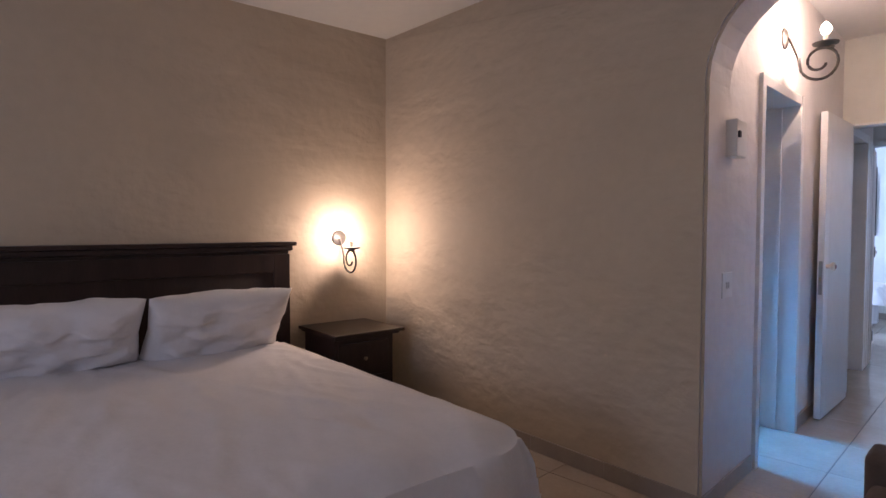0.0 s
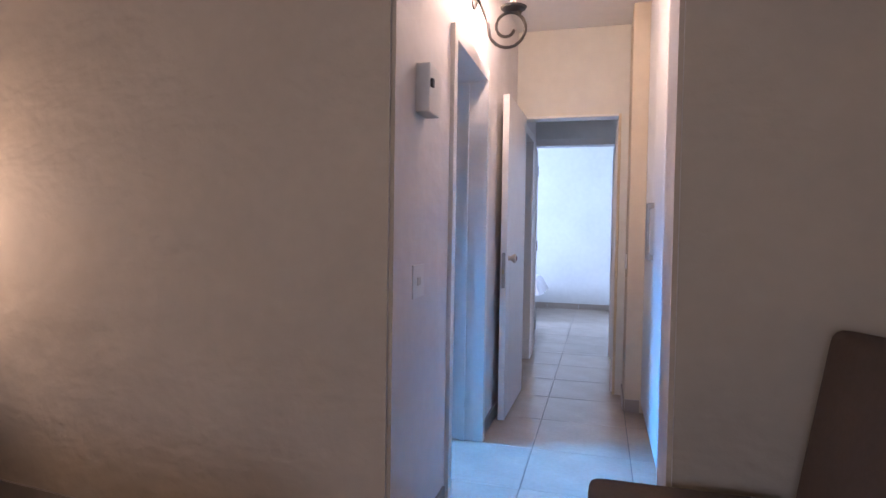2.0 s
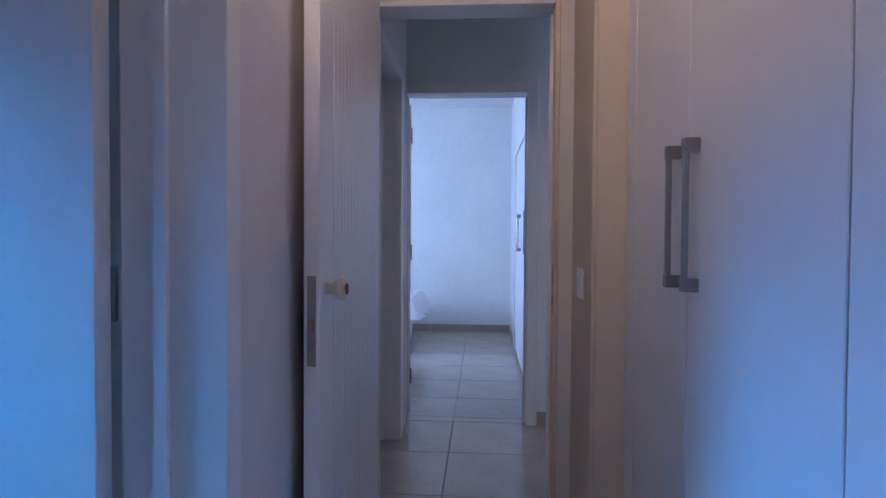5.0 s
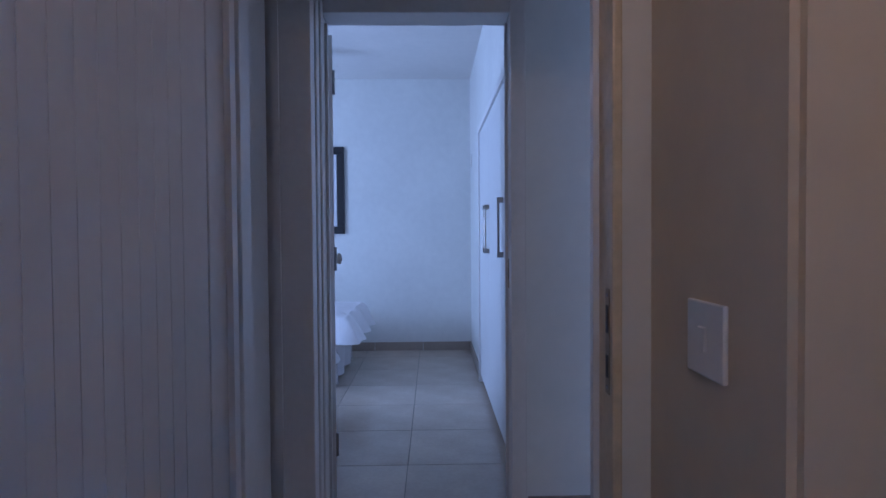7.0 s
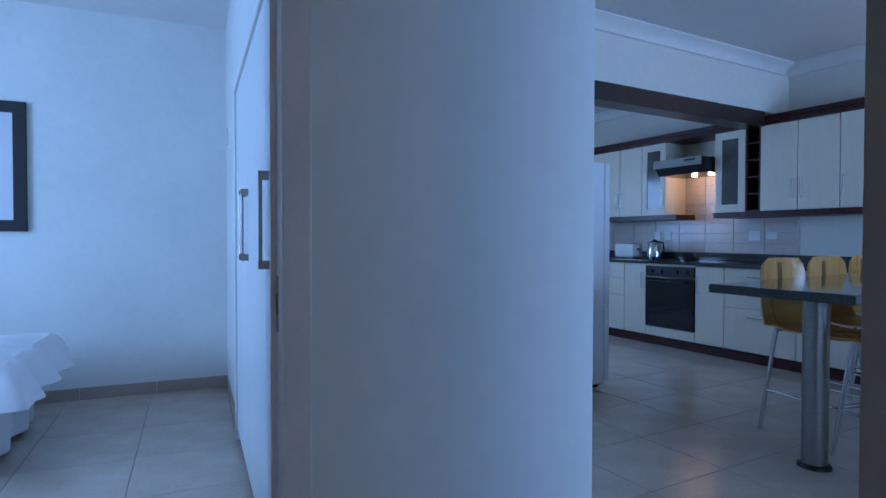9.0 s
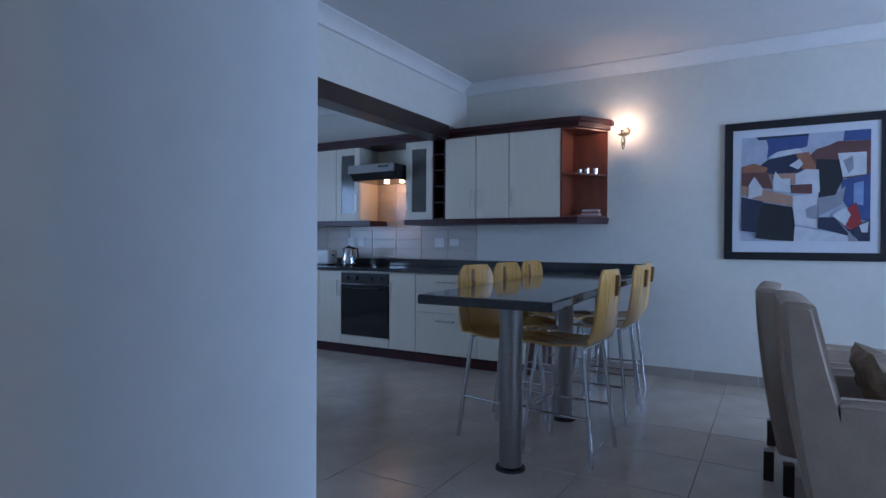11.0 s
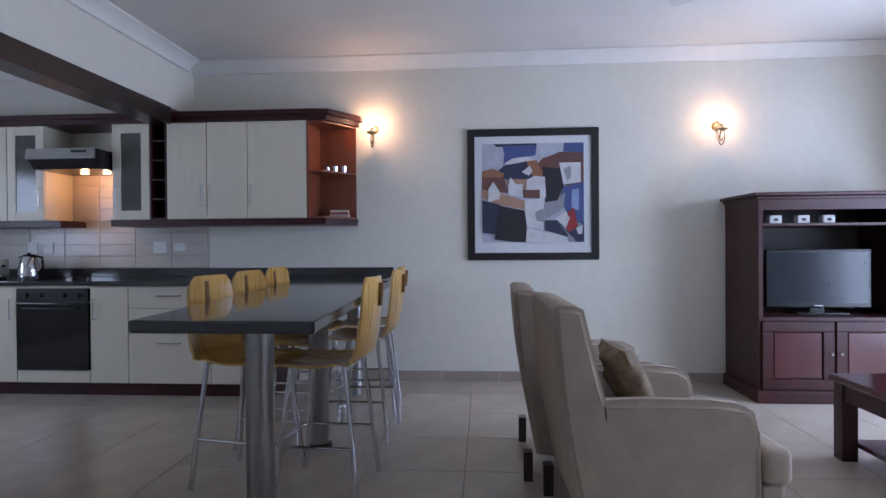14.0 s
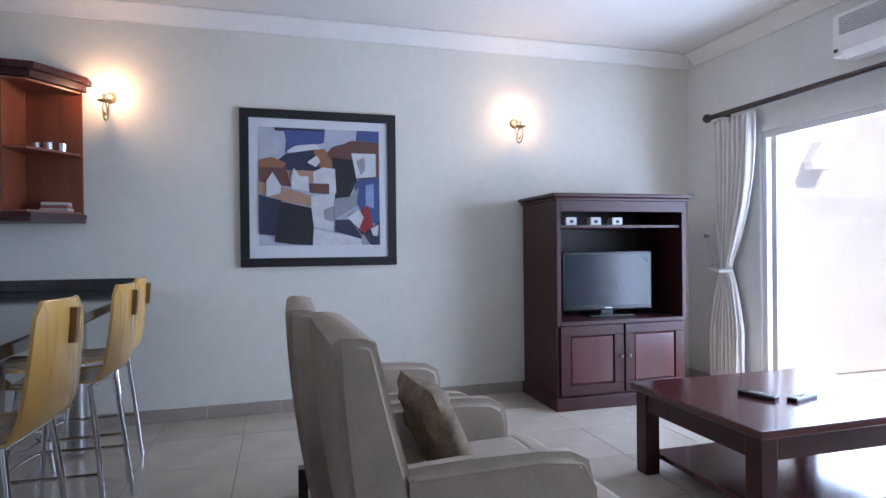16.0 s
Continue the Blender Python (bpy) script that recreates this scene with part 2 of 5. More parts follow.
def tube(points, r=0.01, seg=8, closed_taper=1.0):
    """A round bar along a run of points."""
    bm = bmesh.new()
    pts = [Vector(p) for p in points]
    rings = []
    for i, p in enumerate(pts):
        d = (pts[min(i + 1, len(pts) - 1)] - pts[max(i - 1, 0)]).normalized()
        up = Vector((0, 0, 1)) if abs(d.z) < 0.95 else Vector((1, 0, 0))
        a = d.cross(up).normalized()
        b = d.cross(a)
        k = r * (1 + (closed_taper - 1) * i / (len(pts) - 1))
        rings.append([bm.verts.new(p + a * k * math.cos(t) + b * k * math.sin(t)) for t in (2 * math.pi * j / seg for j in range(seg))])
    for a, b in zip(rings, rings[1:]):
        for j in range(seg):
            bm.faces.new((a[j], a[(j + 1) % seg], b[(j + 1) % seg], b[j]))
    bm.faces.new(rings[0][::-1])
    bm.faces.new(rings[-1])
    bmesh.ops.recalc_face_normals(bm, faces=list(bm.faces))
    return bm


def prism(profile, lo, hi, axis="Y"):
    """A closed outline drawn out along one axis."""
    bm = bmesh.new()

    def put(a, b, t):
        return {"X": (t, a, b), "Y": (a, t, b), "Z": (a, b, t)}[axis]
    f0 = [bm.verts.new(put(a, b, lo)) for a, b in profile]
    f1 = [bm.verts.new(put(a, b, hi)) for a, b in profile]
    bm.faces.new(f0)
    bm.faces.new(f1[::-1])
    n = len(profile)
    for i in range(n):
        bm.faces.new((f0[i], f1[i], f1[(i + 1) % n], f0[(i + 1) % n]))
    bmesh.ops.recalc_face_normals(bm, faces=list(bm.faces))
    return bm


def merge(*bms):
    out = bmesh.new()
    for b in bms:
        me = bpy.data.meshes.new("tmp")
        b.to_mesh(me)
        b.free()
        out.from_mesh(me)
        bpy.data.meshes.remove(me)
    return out


def moved(bm, m):
    bmesh.ops.transform(bm, matrix=m, verts=list(bm.verts))
    return bm


def mesh_of(name, bm, material, smooth=None):
    me = bpy.data.meshes.new(name)
    bm.to_mesh(me)
    bm.free()
    me.materials.append(material)
    if smooth:
        me.shade_smooth()
        me.set_sharp_from_angle(angle=radians(smooth))
    return me


def part(name, bm, material, parent, label="", smooth=None):
    ob = new(name, mesh_of(name, bm, material, smooth))
    ob.parent = parent
    if label:
        tagged(ob, label=label)
    return ob


def thing(name, m, label, category, group=""):
    ob = new(name)
    ob.empty_display_size = 0.1
    ob.matrix_world = m
    return tagged(ob, label, category, group)


def setting(name, bm, material, label, category, m=None, smooth=None):
    ob = new(name, mesh_of(name, bm, material, smooth))
    if m is not None:
        ob.matrix_world = m
    return tagged(ob, label, category, kind="structure")


I4 = Matrix.Identity(4)
# the main bedroom stands a little askew to the passage
BM = pose(-3.38, 2.73, 0) @ pose(0, 0, 0, 0, 0, -5.5) @ pose(3.38, -2.73, 0)
CEIL = 2.70

# ---------------- structure: bedroom, passage, lobby, second bedroom ----------------
XL, XR = -0.94, -0.02
AY0, AY1 = 2.50, 2.76
arch = [(-3.52, 0.0), (-0.935, 0.0), (-0.935, 1.92)]
for i in range(1, 16):
    a = math.pi * (1 - i / 16)
    arch.append((-0.523 + 0.412 * math.cos(a), 1.92 + 0.41 * math.sin(a)))
arch += [(-0.11, 1.92), (-0.11, 0.0), (1.3, 0.0), (1.3, CEIL), (-3.52, CEIL)]
bm = prism(arch, AY0, AY1, "Y")
for v in bm.verts:
    if v.co.x < -1:
        v.co.y += (-0.935 - v.co.x) * 0.094
edge = [e for e in bm.edges if all(abs(v.co.y - AY0) < 1e-4 and -0.95 < v.co.x < -0.09 for v in e.verts) and not all(v.co.z < 0.01 for v in e.verts)]
bmesh.ops.bevel(bm, geom=edge, offset=0.014, segments=2, affect="EDGES")
bm.normal_update()
for f in bm.faces:
    c = f.calc_center_median()
    if (abs(f.normal.y) < 0.95 and -0.95 < c.x < -0.09) or f.normal.y > 0.8:
        f.material_index = 1
wa = setting("wall_arch", bm, M_PLASTER, "rough tan plastered wall with a whitewashed round arch", "wall")
wa.data.materials.append(M_PASSAGE)
setting("wall_west", boxes((-3.52, -3.40, -2.75, 2.73, 0, CEIL)), M_PLASTER, "rough tan plastered bedroom wall behind the bed", "wall", BM)
setting("wall_south", boxes((-4.2, -2.0, -2.72, -2.6, 0, CEIL), (-0.4, 1.3, -2.72, -2.6, 0, CEIL), (-2.0, -0.4, -2.72, -2.6, 0, 0.9), (-2.0, -0.4, -2.72, -2.6, 2.1, CEIL)), M_PLASTER, "cream plastered wall with a window opening", "wall")
setting("wall_east", boxes((1.18, 1.3, -2.6, AY0, 0, CEIL)), M_PLASTER, "plain tan plastered bedroom wall", "wall")

# passage and lobby, west side, with two door openings
D0A, D0B, D3A, D3B = 3.25, 3.97, 5.50, 6.18
setting("wall_passage", boxes((XL - 0.16, XL, AY1, D0A, 0, CEIL), (XL - 0.16, XL, D0A, D0B, 2.05, CEIL), (XL - 0.16, XL, D0B, D3A, 0, CEIL),
                              (XL - 0.16, XL, D3A, D3B, 2.05, CEIL), (XL - 0.16, XL, D3B, 6.50, 0, CEIL)), M_PASSAGE, "white painted passage wall with two door openings", "wall")
setting("wall_door_front", boxes((XL, -0.90, 5.20, 5.33, 0, CEIL), (-0.90, -0.19, 5.20, 5.33, 2.05, CEIL), (-0.19, -0.125, 5.20, 5.33, 0, CEIL)), M_WALL, "cream wall above and beside the passage doorway", "wall")
# Runs on unseen to x 1.1 to keep door light off the lobby wall.
bm = boxes((-0.125, 1.1, 4.80, 5.425, 0, CEIL))
bmesh.ops.bevel(bm, geom=[e for e in bm.edges if abs(e.verts[0].co.z - e.verts[1].co.z) > 1], offset=0.012, segments=2, affect="EDGES")
setting("wall_pier", bm, M_PIER, "cream plastered pier at the end of the built-in cupboard", "wall")
bm = boxes((-0.19, 0.615, 6.50, 6.62, 0, CEIL), (-0.95, -0.19, 6.50, 6.62, 2.04, CEIL), (-1.10, -0.95, 6.50, 6.62, 0, CEIL))
bmesh.ops.bevel(bm, geom=[e for e in bm.edges if abs(e.verts[0].co.z - e.verts[1].co.z) > 1 and e.verts[0].co.x > 0.6], offset=0.02, segments=3, affect="EDGES")
setting("wall_lobby", bm, M_WHITEWALL, "white plastered lobby wall with a doorway", "wall")
setting("wall_cupboard_back", boxes((0.58, 0.70, AY1, 4.80, 0, CEIL)), M_WALL, "plain cream wall behind the cupboard", "wall")

# bathroom behind the first door
setting("wall_bathroom", boxes((-2.72, -2.60, 2.76, 3.3, 0, CEIL), (-2.72, -2.60, 3.95, 4.9, 0, CEIL), (-2.72, -2.60, 3.3, 3.95, 0, 1.35), (-2.72, -2.60, 3.3, 3.95, 1.98, CEIL),
                               (-2.6, -1.10, 4.80, 4.9, 0, CEIL)), M_WHITEWALL, "plain white bathroom wall with a small window", "wall")
setting("wall_store", boxes((-2.0, -1.9, 4.9, 6.5, 0, CEIL)), M_WHITEWALL, "plain white wall", "wall")

# second bedroom
setting("wall_bedroom_back", boxes((-4.1, 0.0, 9.93, 10.05, 0, CEIL)), M_WHITEWALL, "white painted bedroom wall", "wall")
setting("wall_bedroom_west", boxes((-4.1, -3.98, 6.5, 7.2, 0, CEIL), (-4.1, -3.98, 8.6, 9.93, 0, CEIL), (-4.1, -3.98, 7.2, 8.6, 0, 0.9), (-4.1, -3.98, 7.2, 8.6, 2.05, CEIL)), M_WHITEWALL, "white wall with a window opening", "wall")
setting("wall_bedroom_front", boxes((-3.98, -1.10, 6.50, 6.62, 0, CEIL)), M_WHITEWALL, "plain white bedroom wall", "wall")
setting("wall_bedroom_east", boxes((-0.125, -0.02, 8.70, 9.93, 0, CEIL), (-0.125, -0.02, 6.62, 8.70, 1.985, CEIL)), M_WHITEWALL, "white wall over and beside the built-in cupboard", "wall")

# living wing, in its own turned axes
W, SV, NV = 4.50, -4.05, 5.2
LC = 2.77
setting("wall_picture", boxes((W, W + 0.12, SV - 0.12, NV, 0, LC)), M_CREAMWALL, "pale cream living room wall with a picture and sconces", "wall", LM)
# South run is out of view, set inward to shade the lobby wall.
setting("wall_living_west", boxes((-0.12, 0.0, 0.08, NV, 0, LC), (0.30, 0.42, SV, -1.2, 0, LC), (-0.1, 0.42, -1.19, -1.07, CEIL - 0.01, LC)), M_WHITEWALL, "plain white living room wall, unseen south part set to limit door light", "wall", LM)
# Opening is assumed, out of view, to hold the kitchen fill lamp.
setting("wall_kitchen_end", boxes((0, 0.8, NV, NV + 0.12, 0, LC), (2.4, W, NV, NV + 0.12, 0, LC), (0.8, 2.4, NV, NV + 0.12, 0, 1.0), (0.8, 2.4, NV, NV + 0.12, 2.1, LC)), M_CREAMWALL, "plain cream unseen kitchen end wall with an assumed opening for fill light", "wall", LM)
DU0, DU1, DZ = 1.45, 3.72, 1.98
setting("wall_sliding_door", boxes((-0.12, DU0, SV - 0.14, SV, 0, LC), (DU1, W, SV - 0.14, SV, 0, LC), (DU0, DU1, SV - 0.14, SV, DZ, LC)), M_WHITEWALL, "white wall with a wide sliding door opening", "wall", LM)
setting("bulkhead", boxes((0, W, 2.05, 2.20, 2.30, LC)), M_CREAMWALL, "cream bulkhead over the kitchen opening", "bulkhead", LM)

# ceilings
setting("ceiling_bedroom", boxes((-4.2, 1.3, -2.72, AY1 + 0.3, CEIL, CEIL + 0.1)), M_CEIL, "plain white bedroom ceiling", "ceiling")
setting("ceiling_passage", boxes((-2.72, 0.75, AY1, 6.62, CEIL + 0.001, CEIL + 0.08)), M_CEIL, "plain white passage ceiling", "ceiling")
setting("ceiling_second_bedroom", boxes((-4.1, 0.0, 6.62, 10.05, CEIL, CEIL + 0.1)), M_CEIL, "plain white ceiling", "ceiling")
setting("ceiling_living", boxes((-0.3, W + 0.12, SV - 0.14, NV + 0.12, LC + 0.003, LC + 0.1)), M_CEIL, "plain white living room ceiling", "ceiling", LM)


def cornice(name, p0, p1, inward, m, label):
    """A coved cornice run between two points of a wall's foot line, drawn with steps."""
    p0, p1, inn = Vector((*p0, 0)), Vector((*p1, 0)), Vector((*inward, 0))
    prof = [(0, 0), (0.11, 0), (0.11, -0.012), (0.095, -0.02), (0.075, -0.03), (0.045, -0.055), (0.028, -0.082), (0.022, -0.098), (0.0, -0.10)]
    b = bmesh.new()
    ends = []
    for p in (p0, p1):
        ends.append([b.verts.new(p + inn * a + Vector((0, 0, LC + c))) for a, c in prof])
    n = len(prof)
    for i in range(n):
        b.faces.new((ends[0][i], ends[0][(i + 1) % n], ends[1][(i + 1) % n], ends[1][i]))
    b.faces.new(ends[0][::-1])
    b.faces.new(ends[1])
    bmesh.ops.recalc_face_normals(b, faces=list(b.faces))
    return setting(name, b, M_CORNICE, label, "cornice", m, 40)


CL = "white moulded plaster cornice under the ceiling"
cornice("cornice_picture_wall", (W - 0.002, SV), (W - 0.002, 2.05), (-1, 0), LM, CL)
cornice("cornice_bulkhead", (0.0, 2.048), (W - 0.11, 2.048), (0, -1), LM, CL)
cornice("cornice_sliding_wall", (0.0, SV + 0.002), (W - 0.11, SV + 0.002), (0, 1), LM, CL)
cornice("cornice_kitchen", (W - 0.002, 2.2), (W - 0.002, NV), (-1, 0), LM, CL)
cornice("cornice_kitchen_end", (0.0, NV - 0.002), (W - 0.11, NV - 0.002), (0, -1), LM, CL)

# ---------------- path of skirting ----------------
def skirting(name, runs, m=I4, h=0.085, label="taupe tile skirting along the wall"):
    root = tagged(new(name), label, "skirting", kind="structure")
    root.matrix_world = m
    for (x0, y0, x1, y1, nx, ny) in runs:
        a, b, n = Vector((x0, y0, 0)), Vector((x1, y1, 0)), Vector((nx, ny, 0))
        L = (b - a).length
        k = max(1, round(L / 0.5))
        for i in range(k):
            p, q = a.lerp(b, i / k), a.lerp(b, (i + 1) / k)
            d = (q - p).normalized() * 0.0015
            p, q = p + d, q - d
            lo = [min(c) for c in zip(p, q, p + n * 0.011, q + n * 0.011)]
            hi = [max(c) for c in zip(p, q, p + n * 0.011, q + n * 0.011)]
            part("skirting_tile", boxes((lo[0], hi[0], lo[1], hi[1], 0.001, h)), M_SKIRT, root)
    return root


skirting("baseboard_bedroom", [(-0.10, AY0, 1.18, AY0, 0, -1)])
skirting("baseboard_arch", [(-2.47, 0, 0, 0, 0, -1)], pose(-0.935, AY0, 0, 0, 0, -5.37))
skirting("baseboard_bed_wall", [(-3.40, -2.6, -3.40, 2.72, 1, 0)], BM)
skirting("baseboard_passage", [(-0.935, 2.50, -0.935, 2.77, 1, 0), (XL, 2.77, XL, D0A - 0.07, 1, 0), (XL, D0B + 0.08, XL, 5.2, 1, 0), (-0.125, 4.80, -0.125, 5.2, -1, 0), (-0.125, 4.80, -0.03, 4.80, 0, -1),
                               (-0.13, 6.5, 0.6, 6.5, 0, -1)])
skirting("baseboard_second_bedroom", [(-3.98, 9.93, -0.125, 9.93, 0, -1), (-0.125, 8.71, -0.125, 9.93, -1, 0)])
skirting("baseboard_living", [(W, SV, W, 0.85, -1, 0), (DU1 + 0.02, SV, W, SV, 0, 1)], LM)

# ---------------- doors ----------------
def door_frame(name, m, w, h, depth, label, prof=0.055, proud=0.02, coat_of=None):
    """A white frame round an opening: local x across, y through the wall, origin at the left jamb's foot."""
    root = tagged(new(name), label, "door frame", kind="structure")
    root.matrix_world = m
    for nm, a, b in (("jamb", -prof, 0.006), ("jamb", w - 0.006, w + prof)):
        out = merge(rbox(a, b, -proud, depth + proud, 0, h + prof, 0.004), )
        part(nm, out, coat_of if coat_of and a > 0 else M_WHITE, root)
    part("head", rbox(0.006, w - 0.006, -proud + 0.002, depth + proud - 0.002, h - 0.006, h + prof, 0.004), M_WHITE, root)
    part("door_stop", merge(boxes((0.006, 0.018, depth * 0.55, depth * 0.7, 0, h - 0.02)), boxes((w - 0.018, w - 0.006, depth * 0.55, depth * 0.7, 0, h - 0.02))), M_WHITE, root)
    return root


def reeds(x0, x1, y, z0, z1, k, d):
    bm = bmesh.new()
    return merge(*[boxes((x0 + (x1 - x0) * (i + 0.03) / k, x0 + (x1 - x0) * (i + 0.97) / k, min(y, y + d), max(y, y + d), z0, z1)) for i in range(k)])


def door_leaf(name, m, w, h, label, knob=True, boarded=False, knob_side=-1, lever=False):
    """Leaf from the hinge (local x 0) to its free edge; local y is its thickness."""
    root = tagged(new(name), label, "door", kind="structure")
    root.matrix_world = m
    part("panel", rbox(0.003, w, -0.02, 0.02, 0.012, h, 0.003), M_WHITE, root)
    if boarded:
        part("boarding", reeds(0.05, w - 0.12, knob_side * 0.02, 0.1, h - 0.1, 15, knob_side * 0.0010), M_WHITE, root)
    zk = 1.025
    part("edge_plate", boxes((w - 0.0005, w + 0.0015, -0.011, 0.011, 0.84, 1.06)), M_STEEL, root, "steel lock plate on the door edge")
    part("latch", boxes((w + 0.0015, w + 0.012, -0.006, 0.006, 0.93, 0.955)), M_BRASS, root, "small brass latch")
    if knob:
        s = knob_side
        k = lathe([(0.016, 0.0), (0.013, 0.012), (0.018, 0.024), (0.029, 0.036), (0.029, 0.046), (0.021, 0.052)], 18, "Y")
        for v in k.verts:
            v.co.y *= s
            v.co += Vector((w - 0.052, s * 0.02, zk))
        bmesh.ops.recalc_face_normals(k, faces=list(k.faces))
        kn = part("door_knob", k, M_IVORY, root, "round ivory door knob", 40)
        c = lathe([(0.014, 0.0), (0.014, 0.003)], 16, "Y")
        for v in c.verts:
            v.co = Vector((v.co.x + w - 0.052, s * (0.0723 + v.co.y), v.co.z + zk))
        bmesh.ops.recalc_face_normals(c, faces=list(c.faces))
        part("knob_cap", c, paint("dark_red_cap", (0.18, 0.03, 0.04)), kn, "dark red cap")
    for z in (0.25, 1.05, 1.8):
        part("hinge", tube([(0.0, -0.024, z - 0.05), (0.0, -0.024, z + 0.05)], 0.006), M_STEEL, root)
    return root


# bathroom door, folded open into the bathroom
door_frame("door_frame_bathroom", pose(XL, D0A, 0, 0, 0, 90), D0B - D0A, 2.03, 0.16, "white timber frame round the bathroom doorway", 0.05)
door_leaf("door_bathroom", pose(-1.138, D0B - 0.022, 0, 0, 0, 176), 0.68, 2.0, "white bathroom door standing open", knob=True, knob_side=1)
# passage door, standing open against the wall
# Only the right jamb gets the cream with painted lamplight.
door_frame("door_frame_passage", pose(-0.90, 5.20, 0), 0.71, 2.05, 0.13, "white frame round the passage doorway, one cream jamb tinted with lamplight", 0.012, 0.008, M_LAMPLITCREAM)
door_leaf("door_passage", pose(-0.868, 5.07, 0, 0, 0, -91.0), 0.735, 2.035, "white boarded passage door standing open against the wall", True, True, 1)
# lobby side door, shut, and the second bedroom's door
door_frame("door_frame_lobby", pose(XL, D3A, 0, 0, 0, 90), D3B - D3A, 2.03, 0.16, "white moulded frame round a closed door", 0.06)
door_leaf("door_lobby", pose(-1.085, D3B - 0.03, 0, 0, 0, -90), 0.635, 1.99, "closed white side door in the lobby", False)
door_frame("door_frame_bedroom", pose(-0.95, 6.50, 0), 0.76, 2.035, 0.12, "white painted frame round the bedroom doorway", 0.055, 0.015)
door_leaf("door_bedroom", pose(-0.948, 6.655, 0, 0, 0, 101), 0.72, 2.0, "white bedroom door standing open", True, False, -1)
bm = merge(*[boxes((XL, XL + 0.012 + 0.006 * (i % 2), D3B + 0.062 + i * 0.045, D3B + 0.062 + i * 0.045 + 0.036, 0.002, 2.05)) for i in range(5)])
setting("trim_lobby_corner", bev(bm, 0.004, 1), M_WHITE, "white stepped mouldings in the lobby corner", "trim")
# keep plate in the jamb
kp = thing("strike_plate", I4, "worn steel strike plate set in the door jamb", "strike plate")
part("plate", bev(boxes((-0.1975, -0.1963, 5.207, 5.229, 0.86, 1.05)), 0.0004, 1), M_BRASS, kp, "worn tarnished plate")
for z in (0.872, 1.038):
    part("screw", moved(lathe([(0.004, 0), (0.003, -0.0015)], 10, "X"), pose(-0.1975, 5.218, z)), M_STEEL, kp)
# Dark blocks stand in for the shaded holes.
part("keep_hole", boxes((-0.1985, -0.1976, 5.211, 5.225, 0.89, 0.93)), M_DARK, kp)
part("keep_hole", boxes((-0.1985, -0.1976, 5.211, 5.225, 0.97, 1.02)), M_DARK, kp)


kb = thing("strike_plate", I4, "small dark strike plate in the bedroom door jamb", "strike plate")
part("plate", boxes((-0.1975, -0.1961, 6.54, 6.565, 0.93, 1.05)), M_BRASS, kb)
part("keep_hole", boxes((-0.1985, -0.1976, 6.545, 6.56, 0.97, 1.01)), M_DARK, kb)


# ---------------- cupboards ----------------
def bar_handle(name, parent, x, y, z0, z1, out=(-1, 0), r=0.009):
    o = Vector((*out, 0))
    p = Vector((x, y, 0))
    bar = boxes((-0.006, 0.006, -0.0065, 0.0065, z0, z1))
    for v in bar.verts:
        v.co += p + o * 0.026
    h = part(name, bev(bar, 0.002, 1), M_STEEL, parent, "brushed steel bar handle")
    for z in (z0 + 0.014, z1 - 0.014):
        s = boxes((-0.013, 0.013, -0.012, 0.012, z - 0.014, z + 0.014))
        for v in s.verts:
            f = Vector((v.co.x, v.co.y, 0))
            v.co += p + o * 0.019
            if abs(o.x) > 0.5:
                v.co.x = p.x + o.x * (0.0005 if (v.co.x - p.x) * o.x < 0.019 else 0.032)
            else:
                v.co.y = p.y + o.y * (0.0005 if (v.co.y - p.y) * o.y < 0.019 else 0.032)
        part("handle_foot", s, M_STEEL, h)
    return h


cw = thing("built_in_wardrobe", I4, "tall white built-in wardrobe with steel bar handles", "wardrobe")
part("carcass", boxes((0.0, 0.575, 2.765, 4.795, 0.06, CEIL - 0.01)), M_MELAMINE, cw)
part("plinth", boxes((0.02, 0.55, 2.765, 4.795, 0.0, 0.06)), M_SKIRT, cw)
ys = [2.77, 3.165, 3.71, 4.26, 4.70]
for i in range(4):
    d = part("door", rbox(-0.022, -0.002, ys[i] + 0.0025, ys[i + 1] - 0.0025, 0.07, CEIL - 0.02, 0.002, 1), M_MELAMINE, cw)
    yh = ys[i + 1] - 0.055 if i % 2 == 0 else ys[i] + 0.055
    bar_handle("handle", d, -0.022, yh, 1.045, 1.365)
part("end_panel", rbox(-0.022, -0.002, 4.7025, 4.795, 0.07, CEIL - 0.02, 0.002, 1), M_MELAMINE, cw)

cw2 = thing("bedroom_cupboard", I4, "white built-in bedroom cupboard with steel bar handles", "wardrobe")
part("carcass", boxes((-0.118, -0.03, 6.63, 8.69, 0.06, 1.98)), M_MELAMINE, cw2)
part("plinth", boxes((-0.110, -0.03, 6.63, 8.69, 0.0, 0.06)), M_SKIRT, cw2)
ys = [6.64, 7.27, 7.985, 8.66]
for i in range(3):
    d = part("door", rbox(-0.138, -0.120, ys[i] + 0.0025, ys[i + 1] - 0.0025, 0.06, 1.935, 0.002, 1), M_MELAMINE, cw2)
    yh = (ys[i + 1] - 0.07, ys[i + 1] - 0.05, ys[i] + 0.05)[i]
    bar_handle("handle", d, -0.138, yh, 1.03, 1.345)
part("top_trim", rbox(-0.150, -0.119, 6.63, 8.70, 1.938, 1.982, 0.003, 1), M_WHITE, cw2)
part("side_trim", rbox(-0.150, -0.119, 8.662, 8.70, 0.0, 1.937, 0.003, 1), M_WHITE, cw2)

